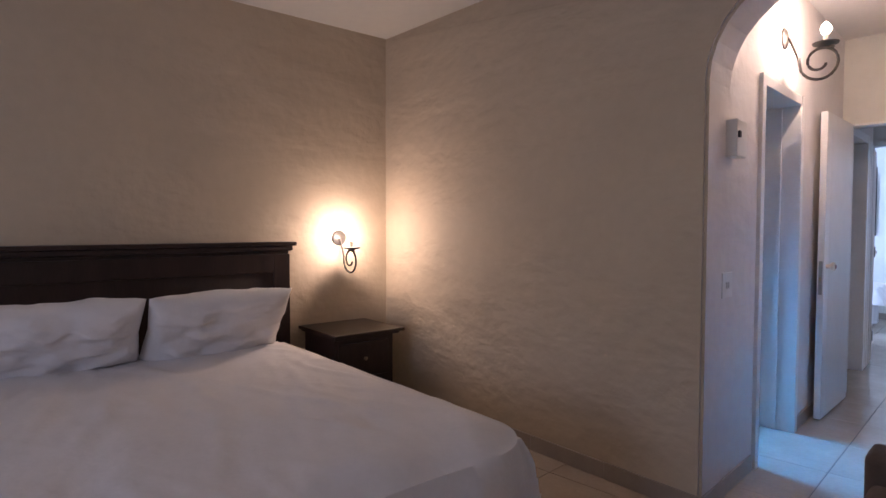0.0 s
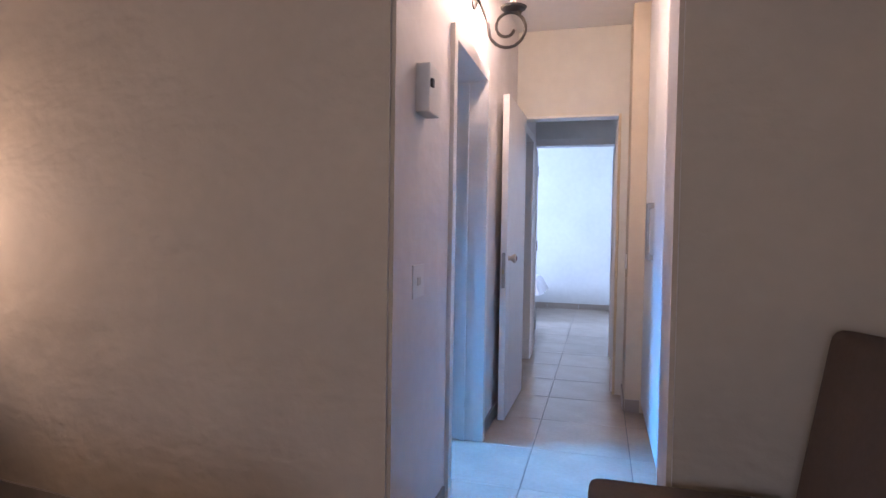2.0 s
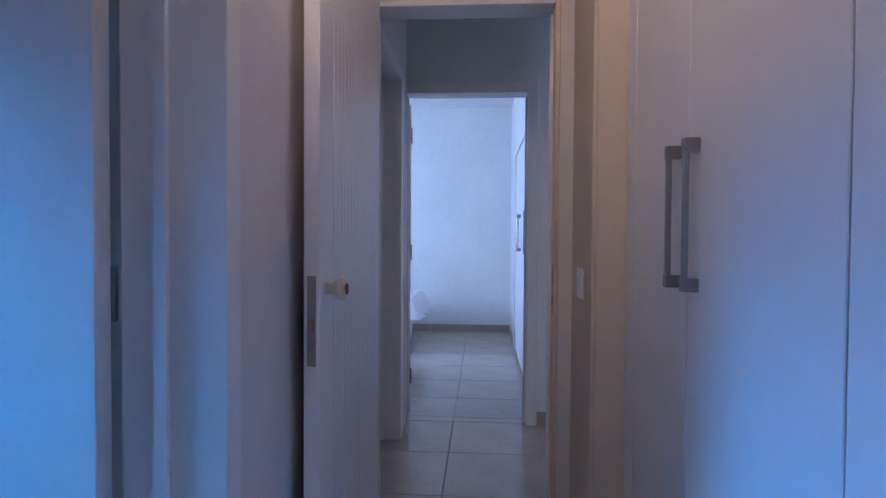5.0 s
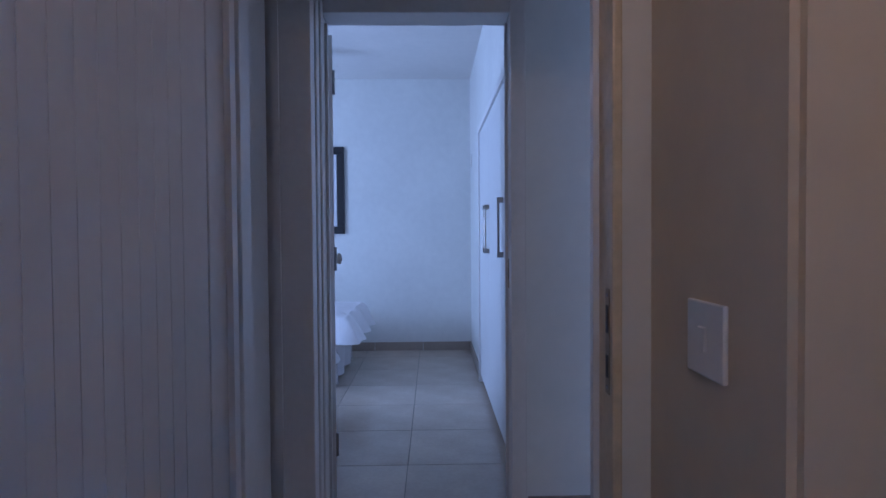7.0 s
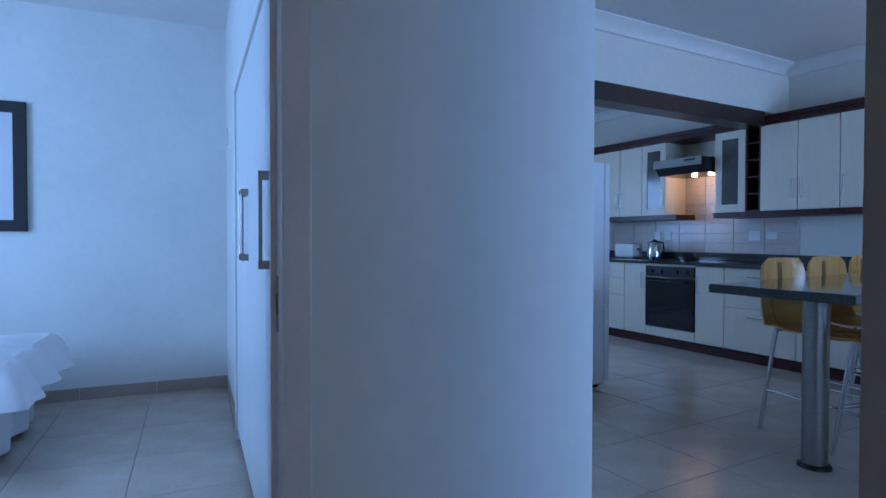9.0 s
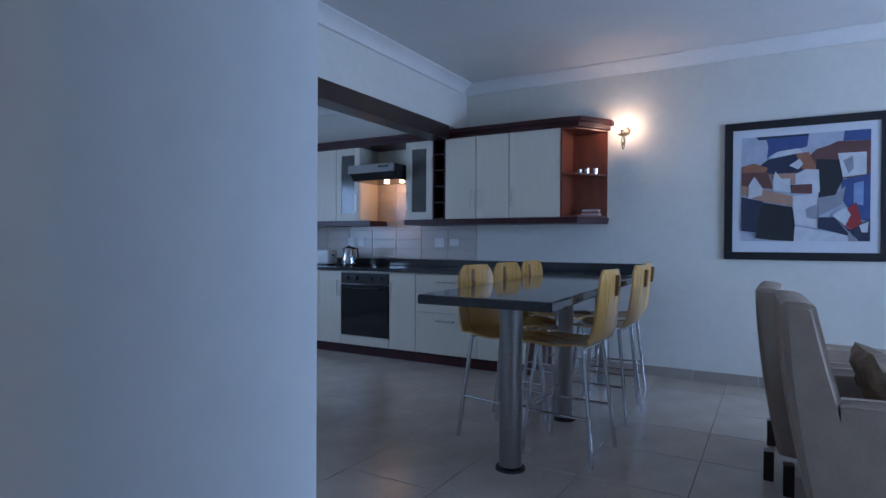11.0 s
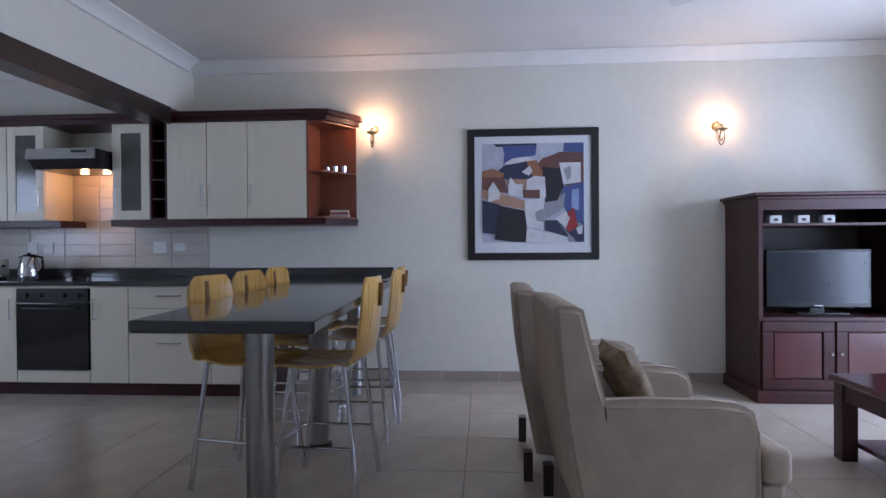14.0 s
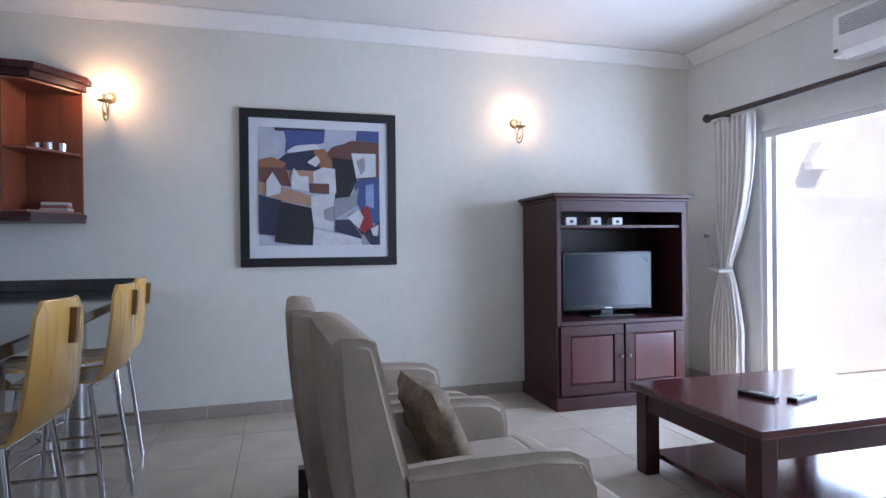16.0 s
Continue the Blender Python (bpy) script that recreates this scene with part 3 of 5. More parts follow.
# ---------------- main bedroom ----------------
def cushion_bm(sx, sy, sz, n=14, seed=0, crease=0.006):
    """A soft stuffed pillow lying in x-y, thick in z."""
    bm = bmesh.new()
    grid = {}
    for s in (1, -1):
        for i in range(n + 1):
            for j in range(n + 1):
                a, b = 2 * i / n - 1, 2 * j / n - 1
                t = max(0, (1 - a ** 4) * (1 - b ** 4)) ** 0.5
                pinch = 1 - 0.06 * (1 - abs(a)) * 0 - 0.05 * (abs(b) ** 2) * (1 - abs(a)) - 0.05 * (abs(a) ** 2) * (1 - abs(b))
                w = noise.noise(Vector((a * 2.5 + seed, b * 2.5, s))) * crease * 3 + noise.noise(Vector((a * 7 + seed, b * 7, s))) * crease
                p = (a * sx / 2 * pinch, b * sy / 2 * pinch, s * (sz / 2 * t) + w * t)
                if s == -1 and (i in (0, n) or j in (0, n)):
                    grid[s, i, j] = grid[1, i, j]
                else:
                    grid[s, i, j] = bm.verts.new(p)
    for s in (1, -1):
        for i in range(n):
            for j in range(n):
                f = [grid[s, i, j], grid[s, i + 1, j], grid[s, i + 1, j + 1], grid[s, i, j + 1]]
                bm.faces.new(f if s == 1 else f[::-1])
    return bm


def cover(x0, x1, y0, y1, z, drop, flare=0.05, seed=0, n=44, wave=0.02, corner=0.0):
    """A bed cover that lies over the mattress and hangs with soft folds on the foot (high x) and both sides."""
    bm = bmesh.new()
    side = 8
    us = [(-1, k / side) for k in range(side, 0, -1)] + [(0, k / n) for k in range(n + 1)] + [(1, k / side) for k in range(1, side + 1)]
    rows = []
    for (ku, tu) in [(0, k / n) for k in range(n + 1)] + [(1, k / side) for k in range(1, side + 1)]:
        row = []
        for (kv, tv) in us:
            x = x0 + (x1 - x0) * (tu if ku == 0 else 1)
            y = y0 + (y1 - y0) * (tv if kv == 0 else (0 if kv < 0 else 1))
            if corner:
                # rounds the two corners at the foot
                ex, my = x - (x1 - corner), (y0 + y1) / 2
                ey = abs(y - my) - ((y1 - y0) / 2 - corner)
                if ex > 0 and ey > 0:
                    k = max(ex, ey) / math.hypot(ex, ey)
                    x, y = x1 - corner + ex * k, my + math.copysign((y1 - y0) / 2 - corner + ey * k, y - my)
            zz = z
            du = tu if ku else 0
            dv = tv if kv else 0
            d = max(du, dv)
            r = 0.07
            if ku:
                x += flare * du + r * min(1, du * 3) * 0.5 + wave * du * math.sin(y * 17 + seed)
            if kv:
                y += kv * (flare * dv + r * min(1, dv * 3) * 0.5 + wave * dv * math.sin(x * 13 + seed))
            zz -= drop * d ** 1.25
            if not ku and not kv:
                e = min((1 - tu) * (x1 - x0), tv * (y1 - y0), (1 - tv) * (y1 - y0))
                zz -= 0.035 * max(0, 1 - e / 0.13) ** 2
                p = Vector((x * 1.3 + seed, y * 6.5 + x * 2.2, 0))
                fold = 1 - abs(noise.noise(Vector((x * 1.1 + seed, y * 4.5 - x * 1.6, 3)))) * 5
                zz += 0.013 * max(0, fold) ** 2 * (0.5 + noise.noise(Vector((x * 2, y * 2, 9))))
                zz += 0.010 * noise.noise(p) + 0.016 * max(0, noise.noise(p * 0.6 + Vector((5, 2, 0)))) + 0.004 * noise.noise(p * 3)
            row.append(bm.verts.new((x, y, zz)))
        rows.append(row)
    for a, b in zip(rows, rows[1:]):
        for i in range(len(a) - 1):
            bm.faces.new((a[i], b[i], b[i + 1], a[i + 1]))
    bmesh.ops.recalc_face_normals(bm, faces=list(bm.faces))
    return bm


bed = thing("double_bed", BM, "wide double bed with a dark wooden panelled headboard", "bed")
BY0, BY1 = -0.02, 1.80
part("base", rbox(-3.30, -1.20, BY0 + 0.04, BY1 - 0.04, 0.08, 0.30, 0.02), M_DARKWOOD, bed)
part("mattress", rbox(-3.30, -1.16, BY0, BY1, 0.30, 0.53, 0.05, 4), M_LINEN, bed, smooth=40)
for x in (-3.2, -1.36):
    for y in (BY0 + 0.1, BY1 - 0.1):
        part("leg", boxes((x - 0.04, x + 0.04, y - 0.04, y + 0.04, 0, 0.08)), M_DARKWOOD, bed)
hb = part("headboard", merge(rbox(-3.395, -3.345, BY0 - 0.08, BY1 + 0.11, 0.1, 1.12, 0.004), rbox(-3.345, -3.325, BY0 - 0.08, BY0 + 0.03, 0.1, 1.10, 0.004), rbox(-3.345, -3.325, BY1 + 0.0, BY1 + 0.11, 0.1, 1.10, 0.004)), M_DARKWOOD, bed, "dark stained panelled headboard")
part("headboard_rail", rbox(-3.344, -3.326, BY0 + 0.031, BY1 - 0.001, 0.98, 1.10, 0.004), M_DARKWOOD, hb)
part("headboard_cornice", merge(rbox(-3.398, -3.30, BY0 - 0.12, BY1 + 0.15, 1.155, 1.18, 0.005), rbox(-3.398, -3.315, BY0 - 0.10, BY1 + 0.13, 1.121, 1.154, 0.01)), M_DARKWOOD, hb)
dv = tagged(new("bed_cover", mesh_of("bed_cover", cover(-3.28, -1.07, BY0 - 0.02, BY1 + 0.02, 0.555, 0.42, 0.06, 1.3, 90, 0.02, 0.22), M_LINEN, 60)), "white cotton duvet spread smooth over the double bed", "duvet")
dv.matrix_world = BM
for i, (y, s) in enumerate(((1.36, 3.1), (0.56, 8.4))):
    b = moved(cushion_bm(0.44, 0.80, 0.21, n=40, seed=s, crease=0.014), pose(-3.08, y, 0.725, 0, -57, 3 - 5 * i))
    tagged(new("pillow", mesh_of("pillow", b, M_LINEN, 60)), "plump white pillow leaning on the headboard", "pillow", "pillows on the double bed").matrix_world = BM

ns = thing("nightstand", BM @ pose(-3.395, 2.02, 0), "dark wooden nightstand with two drawers beside the bed", "nightstand")
part("body", rbox(0.02, 0.44, 0.02, 0.465, 0.05, 0.56, 0.004), M_DARKWOOD, ns)
part("top", merge(rbox(0.0, 0.52, -0.02, 0.51, 0.578, 0.60, 0.005), rbox(0.0, 0.49, 0.0, 0.485, 0.561, 0.577, 0.006)), M_DARKWOOD, ns)
for z in (0.08, 0.31):
    d = part("drawer", rbox(0.4405, 0.456, 0.04, 0.42, z, z + 0.215, 0.005), M_DARKWOOD, ns)
    k = moved(lathe([(0.006, 0), (0.006, 0.012), (0.013, 0.02), (0.008, 0.028)], 14, "X"), pose(0.456, 0.23, z + 0.11))
    part("knob", k, M_BRASS, d)
part("foot_rail", rbox(0.02, 0.45, 0.015, 0.445, 0.0, 0.05, 0.004), M_DARKWOOD, ns)


def sconce(m, label, metal, power, size=1.0, colour=WARM):
    """A wall sconce: round rose, scrolled arm, cup, candle tube and bulb. Local +y leaves the wall."""
    r = thing("wall_sconce", m, label, "wall lamp", "scrolled wall sconces")
    part("rose", moved(lathe([(0.046 * size, 0.0), (0.046 * size, 0.008), (0.03 * size, 0.018), (0.008, 0.022)], 20, "Y"), I4), metal, r, smooth=40)
    # S-shaped arm: out and down from the rose, round under the cup, and in to a small curl
    pts = [(0, (0.018 + 0.012 * k) * size, -0.03 * k * size) for k in (0, 1, 2)]
    pts.append((0, 0.058 * size, -0.10 * size))
    for i in range(34):
        a = math.pi * 1.12 + i / 33 * math.pi * 2.75
        rad = 0.074 * (1 - 0.66 * max(0, i - 6) / 27)
        pts.append((0, (0.135 + rad * math.cos(a)) * size, (-0.125 + rad * math.sin(a)) * size))
    part("scroll", tube(pts, 0.006 * size), metal, r, smooth=60)
    cy, cz = 0.155 * size, -0.052 * size
    part("arm", tube([(0, 0.185 * size, -0.075 * size), (0, 0.17 * size, -0.065 * size), (0, cy, cz - 0.012)], 0.006 * size), metal, r)
    part("cup", moved(lathe([(0.01, -0.02), (0.046 * size, -0.008), (0.05 * size, 0.0), (0.014, 0.002)], 18), pose(0, cy, cz)), metal, r, smooth=40)
    part("candle_tube", moved(lathe([(0.013, 0.0), (0.013, 0.04)], 14), pose(0, cy, cz + 0.002)), M_IVORY, r)
    b = moved(lathe([(0.008, 0.0), (0.02, 0.012), (0.027, 0.03), (0.022, 0.05), (0.006, 0.066)], 16), pose(0, cy, cz + 0.043))
    part("bulb", b, M_BULB, r, "lit frosted bulb", 60)
    lamp("sconce_light", "POINT", m @ pose(0, cy, cz + 0.075), power, colour, 0.02)
    return r


sconce(BM @ pose(-3.40, 2.32, 1.20, 0, 0, -90), "lit wrought iron sconce with a scroll on rough plaster", M_IRON, 8.0, 1.2, (1.0, 0.74, 0.48))
sconce(pose(XL, 3.62, 2.35, 0, 0, -90), "lit wrought iron sconce with a scroll over the passage door", M_IRON, 13.0, 1.3, (1.0, 0.72, 0.46))

ac = thing("bedroom_armchair", pose(-0.03, 2.02, 0), "brown upholstered armchair standing beside the arch", "armchair")
part("seat", rbox(-0.27, 0.22, -0.24, 0.24, 0.18, 0.44, 0.04, 4), M_BROWNFAB, ac, smooth=40)
for y in (-0.33, 0.33):
    part("arm", rbox(-0.29, 0.20, y - 0.085, y + 0.085, 0.12, 0.525, 0.035, 4), M_BROWNFAB, ac, smooth=40)
part("backrest", moved(rbox(-0.09, 0.09, -0.40, 0.40, 0.0, 0.80, 0.04, 4), pose(0.24, 0, 0.17, 0, 9, 0)), M_BROWNFAB, ac, smooth=40)
for x in (-0.24, 0.24):
    for y in (-0.33, 0.33):
        part("leg", boxes((x - 0.025, x + 0.025, y - 0.025, y + 0.025, 0, 0.125)), M_DARKWOOD, ac)


def plate(name, m, w, h, label, category, knobs):
    r = thing(name, m, label, category)
    part("plate", rbox(-w / 2, w / 2, 0.0005, 0.009, -h / 2, h / 2, 0.003), M_PLASTIC, r)
    for (x, z, a, b) in knobs:
        part("rocker", rbox(x - a / 2, x + a / 2, 0.0092, 0.014, z - b / 2, z + b / 2, 0.0015, 1), M_PLASTIC, r)
    return r


SW = [(-0.012, 0, 0.014, 0.03), (0.012, 0, 0.014, 0.03)]
plate("light_switch", pose(XL, 2.77, 1.01, 0, 0, -90), 0.13, 0.12, "white double light switch on the passage wall", "light switch", SW)
plate("light_switch", pose(XL, 5.365, 1.04, 0, 0, -90), 0.07, 0.11, "small white light switch on the lobby wall", "light switch", SW[:1])
plate("light_switch", pose(-0.125, 4.985, 1.0, 0, 0, 90), 0.105, 0.105, "white single light switch beside the doorway", "light switch", [(0, 0, 0.02, 0.035)])
plate("wall_switch", pose(-0.125, 9.72, 1.86, 0, 0, 90), 0.075, 0.12, "small white switch box beside the bedroom cupboard", "switch", [])
db = thing("alarm_box", pose(XL, 2.78, 1.69, 0, 0, -90), "small beige alarm box on the passage wall", "alarm box")
part("case", rbox(-0.075, 0.06, 0.0005, 0.055, -0.085, 0.085, 0.006), M_PLASTIC, db)
part("sensor", rbox(0.035, 0.058, 0.0555, 0.066, 0.0, 0.03, 0.003), M_DARK, db)

# ---------------- second bedroom ----------------
for yb, sd in ((8.98, 2.0), (7.28, 5.0)):
    b = thing("single_bed", pose(0, yb, 0), "single bed made up with white linen", "bed", "single beds")
    sx = -0.14 if yb > 8 else -0.2
    b.matrix_world = pose(sx, yb, 0)
    part("base", rbox(-2.95, -1.14, -0.40, 0.40, 0.06, 0.30, 0.02), M_LINEN, b)
    part("valance", cover(-2.92, -1.115, -0.43, 0.43, 0.525, 0.50, -0.05, sd + 1, 24, 0.03), M_LINEN, b, "white valance hanging in folds", 60)
    part("mattress", rbox(-2.95, -1.10, -0.44, 0.44, 0.30, 0.51, 0.04, 3), M_LINEN, b, smooth=40)
    for x in (-2.85, -1.25):
        for y in (-0.35, 0.35):
            part("leg", boxes((x - 0.03, x + 0.03, y - 0.03, y + 0.03, 0, 0.06)), M_DARKWOOD, b)
    q = tagged(new("bed_cover", mesh_of("bed_cover", cover(-2.90, -1.05, -0.47, 0.47, 0.56, 0.20, 0.10, sd, 40, 0.035), M_LINEN, 60)), "white duvet spread rumpled over the single bed", "duvet", "single bed covers")
    q.matrix_world = pose(sx, yb, 0)


def framed(name, m, w, h, label, bar=0.075, mount=0.09):
    """A framed print facing local -y, centred on its origin."""
    r = thing(name, m, label, "picture")
    f = part("frame", merge(rbox(-w / 2, w / 2, -0.03, -0.002, h / 2 - bar, h / 2, 0.004), rbox(-w / 2, w / 2, -0.03, -0.002, -h / 2, -h / 2 + bar, 0.004),
                            rbox(-w / 2, -w / 2 + bar, -0.029, -0.003, -h / 2 + bar, h / 2 - bar, 0.004), rbox(w / 2 - bar, w / 2, -0.029, -0.003, -h / 2 + bar, h / 2 - bar, 0.004)), M_FRAME, r, "black wooden frame")
    part("mount", boxes((-w / 2 + bar, w / 2 - bar, -0.014, -0.004, -h / 2 + bar, h / 2 - bar)), M_MOUNT, r, "off-white mount")
    return r


def poly(pts, y=-0.0155):
    bm = bmesh.new()
    f = bm.faces.new([bm.verts.new((a, y, b)) for a, b in pts])
    bmesh.ops.recalc_face_normals(bm, faces=[f])
    if f.normal.y > 0:
        bmesh.ops.reverse_faces(bm, faces=[f])
    return bm


PB = {k: paint("print_" + k, c) for k, c in dict(blue=(0.06, 0.09, 0.24), sky=(0.25, 0.33, 0.55), navy=(0.03, 0.035, 0.07), white=(0.62, 0.62, 0.64), rust=(0.30, 0.13, 0.07),
                                               tan=(0.42, 0.25, 0.17), grey=(0.30, 0.30, 0.34), red=(0.32, 0.03, 0.03), pale=(0.45, 0.47, 0.55), ochre=(0.45, 0.32, 0.10), black=(0.02, 0.02, 0.025), brown=(0.14, 0.06, 0.05)).items()}
p2 = framed("small_framed_prints", pose(-1.81, 9.93, 1.60), 0.87, 0.86, "dark framed set of four small beach prints", 0.075)
for i, (x, z) in enumerate(((-0.14, 0.10), (0.09, 0.10), (-0.14, -0.13), (0.09, -0.13))):
    part("print", poly([(x - 0.09, z - 0.10), (x + 0.09, z - 0.10), (x + 0.09, z + 0.10), (x - 0.09, z + 0.10)]), PB["sky"], p2)
    part("print_patch", poly([(x - 0.02, z - 0.10), (x + 0.09, z - 0.10), (x + 0.09, z - 0.02), (x + 0.03, z + 0.02)], -0.0165), PB["ochre"], p2)
    part("print_patch", poly([(x - 0.09, z - 0.02), (x + 0.0, z - 0.03), (x + 0.01, z + 0.10), (x - 0.05, z + 0.10)], -0.017), PB["blue" if i % 2 else "pale"], p2)


def ceiling_fan(m, label, turn, length=0.55):
    r = thing("ceiling_fan", m, label, "ceiling fan")
    part("rod", lathe([(0.012, -0.02), (0.012, -0.08)], 10), M_PLASTIC, r)
    part("canopy", lathe([(0.06, -0.001), (0.055, -0.03), (0.02, -0.05)], 18), M_PLASTIC, r, smooth=40)
    part("motor", lathe([(0.05, -0.06), (0.10, -0.075), (0.105, -0.145), (0.06, -0.18)], 24), M_PLASTIC, r, smooth=40)
    for i in range(4):
        b = rbox(0.16, 0.16 + length, -0.06, 0.06, -0.003, 0.003, 0.002, 1)
        part("blade", moved(b, pose(0, 0, -0.115, 0, 0, turn + 90 * i) @ pose(0, 0, 0, 9, 0, 0)), M_PLASTIC, r)
        part("blade_iron", moved(boxes((0.09, 0.19, -0.015, 0.015, -0.009, -0.004)), pose(0, 0, -0.115, 0, 0, turn + 90 * i)), M_STEEL, r)
    return r


ceiling_fan(pose(-2.05, 8.85, CEIL), "white ceiling fan with four blades at rest", 12)
ceiling_fan(LM @ pose(2.75, -2.15, LC), "white living room ceiling fan at rest", 44)

# ---------------- kitchen ----------------
KF = W - 0.64          # front of the base units
CT = 0.90


def knob_pull(parent, x, y, z0, z1):
    b = part("handle", tube([(x - 0.001, y, z0), (x - 0.028, y, z0), (x - 0.028, y, z1), (x - 0.001, y, z1)], 0.005, 6), M_STEEL, parent, "steel bow handle")
    return b


def base_unit(v0, v1, kind, label):
    r = thing("base_cabinet", LM, label, "kitchen cabinet", "kitchen base units")
    part("body", boxes((KF + 0.02, W - 0.003, v0 + 0.001, v1 - 0.001, 0.10, CT - 0.035)), M_KDOOR, r)
    zs = [(0.105, CT - 0.045)] if kind == "door" else [(0.105, 0.49), (0.495, 0.685), (0.69, CT - 0.045)]
    for i, (a, b) in enumerate(zs):
        if kind == "oven":
            continue
        d = part("door" if kind == "door" else "drawer", rbox(KF, KF + 0.0195, v0 + 0.0025, v1 - 0.0025, a, b, 0.002, 1), M_KDOOR, r)
        if kind == "door":
            s = v0 + 0.04 if "hinged away" in label else v1 - 0.04
            knob_pull(d, KF, v0 + 0.04 if v0 > 3 else v1 - 0.04, 0.60, 0.76)
        else:
            c = (v0 + v1) / 2
            part("handle", tube([(KF - 0.001, c - 0.09, b - 0.07), (KF - 0.028, c - 0.09, b - 0.07), (KF - 0.028, c + 0.09, b - 0.07), (KF - 0.001, c + 0.09, b - 0.07)], 0.005, 6), M_STEEL, d, "steel bow handle")
    return r


UD = "pale maple kitchen base unit with a tall door"
base_unit(3.178, 3.48, "door", UD)
base_unit(2.262, 2.573, "door", UD)
base_unit(3.48, 4.1, "drawers", "pale maple kitchen drawer unit")
base_unit(4.1, 4.9, "drawers", "pale maple kitchen drawer unit in the corner")
base_unit(1.60, 2.262, "drawers", "pale maple kitchen unit with three drawers")
base_unit(1.14, 1.60, "door", UD)
ov = thing("oven", LM, "black built-in oven under the worktop", "oven")
part("housing", boxes((KF + 0.02, W - 0.003, 2.575, 3.176, 0.10, CT - 0.036)), M_KDOOR, ov)
part("filler", rbox(KF, KF + 0.019, 2.576, 3.175, 0.105, 0.20, 0.002, 1), M_KDOOR, ov)
part("filler", rbox(KF, KF + 0.019, 2.576, 3.175, 0.845, 0.862, 0.002, 1), M_KDOOR, ov)
part("control_panel", rbox(KF - 0.012, KF + 0.019, 2.58, 3.171, 0.735, 0.842, 0.003), M_BLACK, ov)
odr = part("oven_door", rbox(KF - 0.014, KF + 0.019, 2.58, 3.171, 0.205, 0.728, 0.004), M_BLACKGLASS, ov)
part("handle", tube([(KF - 0.014, 2.66, 0.69), (KF - 0.045, 2.66, 0.69), (KF - 0.045, 3.09, 0.69), (KF - 0.014, 3.09, 0.69)], 0.008), M_BLACK, odr)
for v in (2.66, 2.78, 2.97, 3.09):
    part("dial", moved(lathe([(0.018, 0), (0.016, -0.018)], 14, "X"), pose(KF - 0.0125, v, 0.79)), M_BLACK, ov)
pl = tagged(new("kitchen_plinth", mesh_of("kitchen_plinth", boxes((KF + 0.05, KF + 0.068, 1.14, 4.9, 0, 0.098), (KF + 0.05, W, 1.12, 1.139, 0, CT - 0.036)), M_MAHOG)), "dark mahogany plinth and end panel under the base units", "plinth")
pl.matrix_world = LM
wt = thing("worktop", LM, "black polished granite worktop with an upstand", "worktop")
part("slab", rbox(KF - 0.03, W - 0.004, 0.28, 4.9, CT - 0.035, CT, 0.006), M_GRANITE, wt)
part("upstand", rbox(W - 0.026, W - 0.004, 0.28, 4.9, CT + 0.0005, CT + 0.075, 0.003), M_GRANITE, wt)


bt = thing("bar_table", LM, "black polished granite bar table on steel columns", "table")
part("tabletop", bev(prism([(1.53, 0.09), (KF - 0.032, 0.20), (KF - 0.032, 0.92), (1.545, 0.77)], CT - 0.045, CT, "Z"), 0.008, 2), M_GRANITE, bt)
for u, v in ((1.92, 0.44), (2.87, 0.47)):
    part("column", moved(lathe([(0.058, 0.018), (0.058, CT - 0.046)], 28), pose(u, v, 0)), M_STEEL, bt, "brushed steel column", 40)
    part("base_ring", moved(lathe([(0.078, 0.0), (0.075, 0.012), (0.06, 0.02)], 28), pose(u, v, 0)), M_BLACK, bt)
part("column", moved(lathe([(0.058, 0.018), (0.058, CT - 0.036)], 28), pose(3.96, 0.50, 0)), M_STEEL, wt, "brushed steel column", 40)


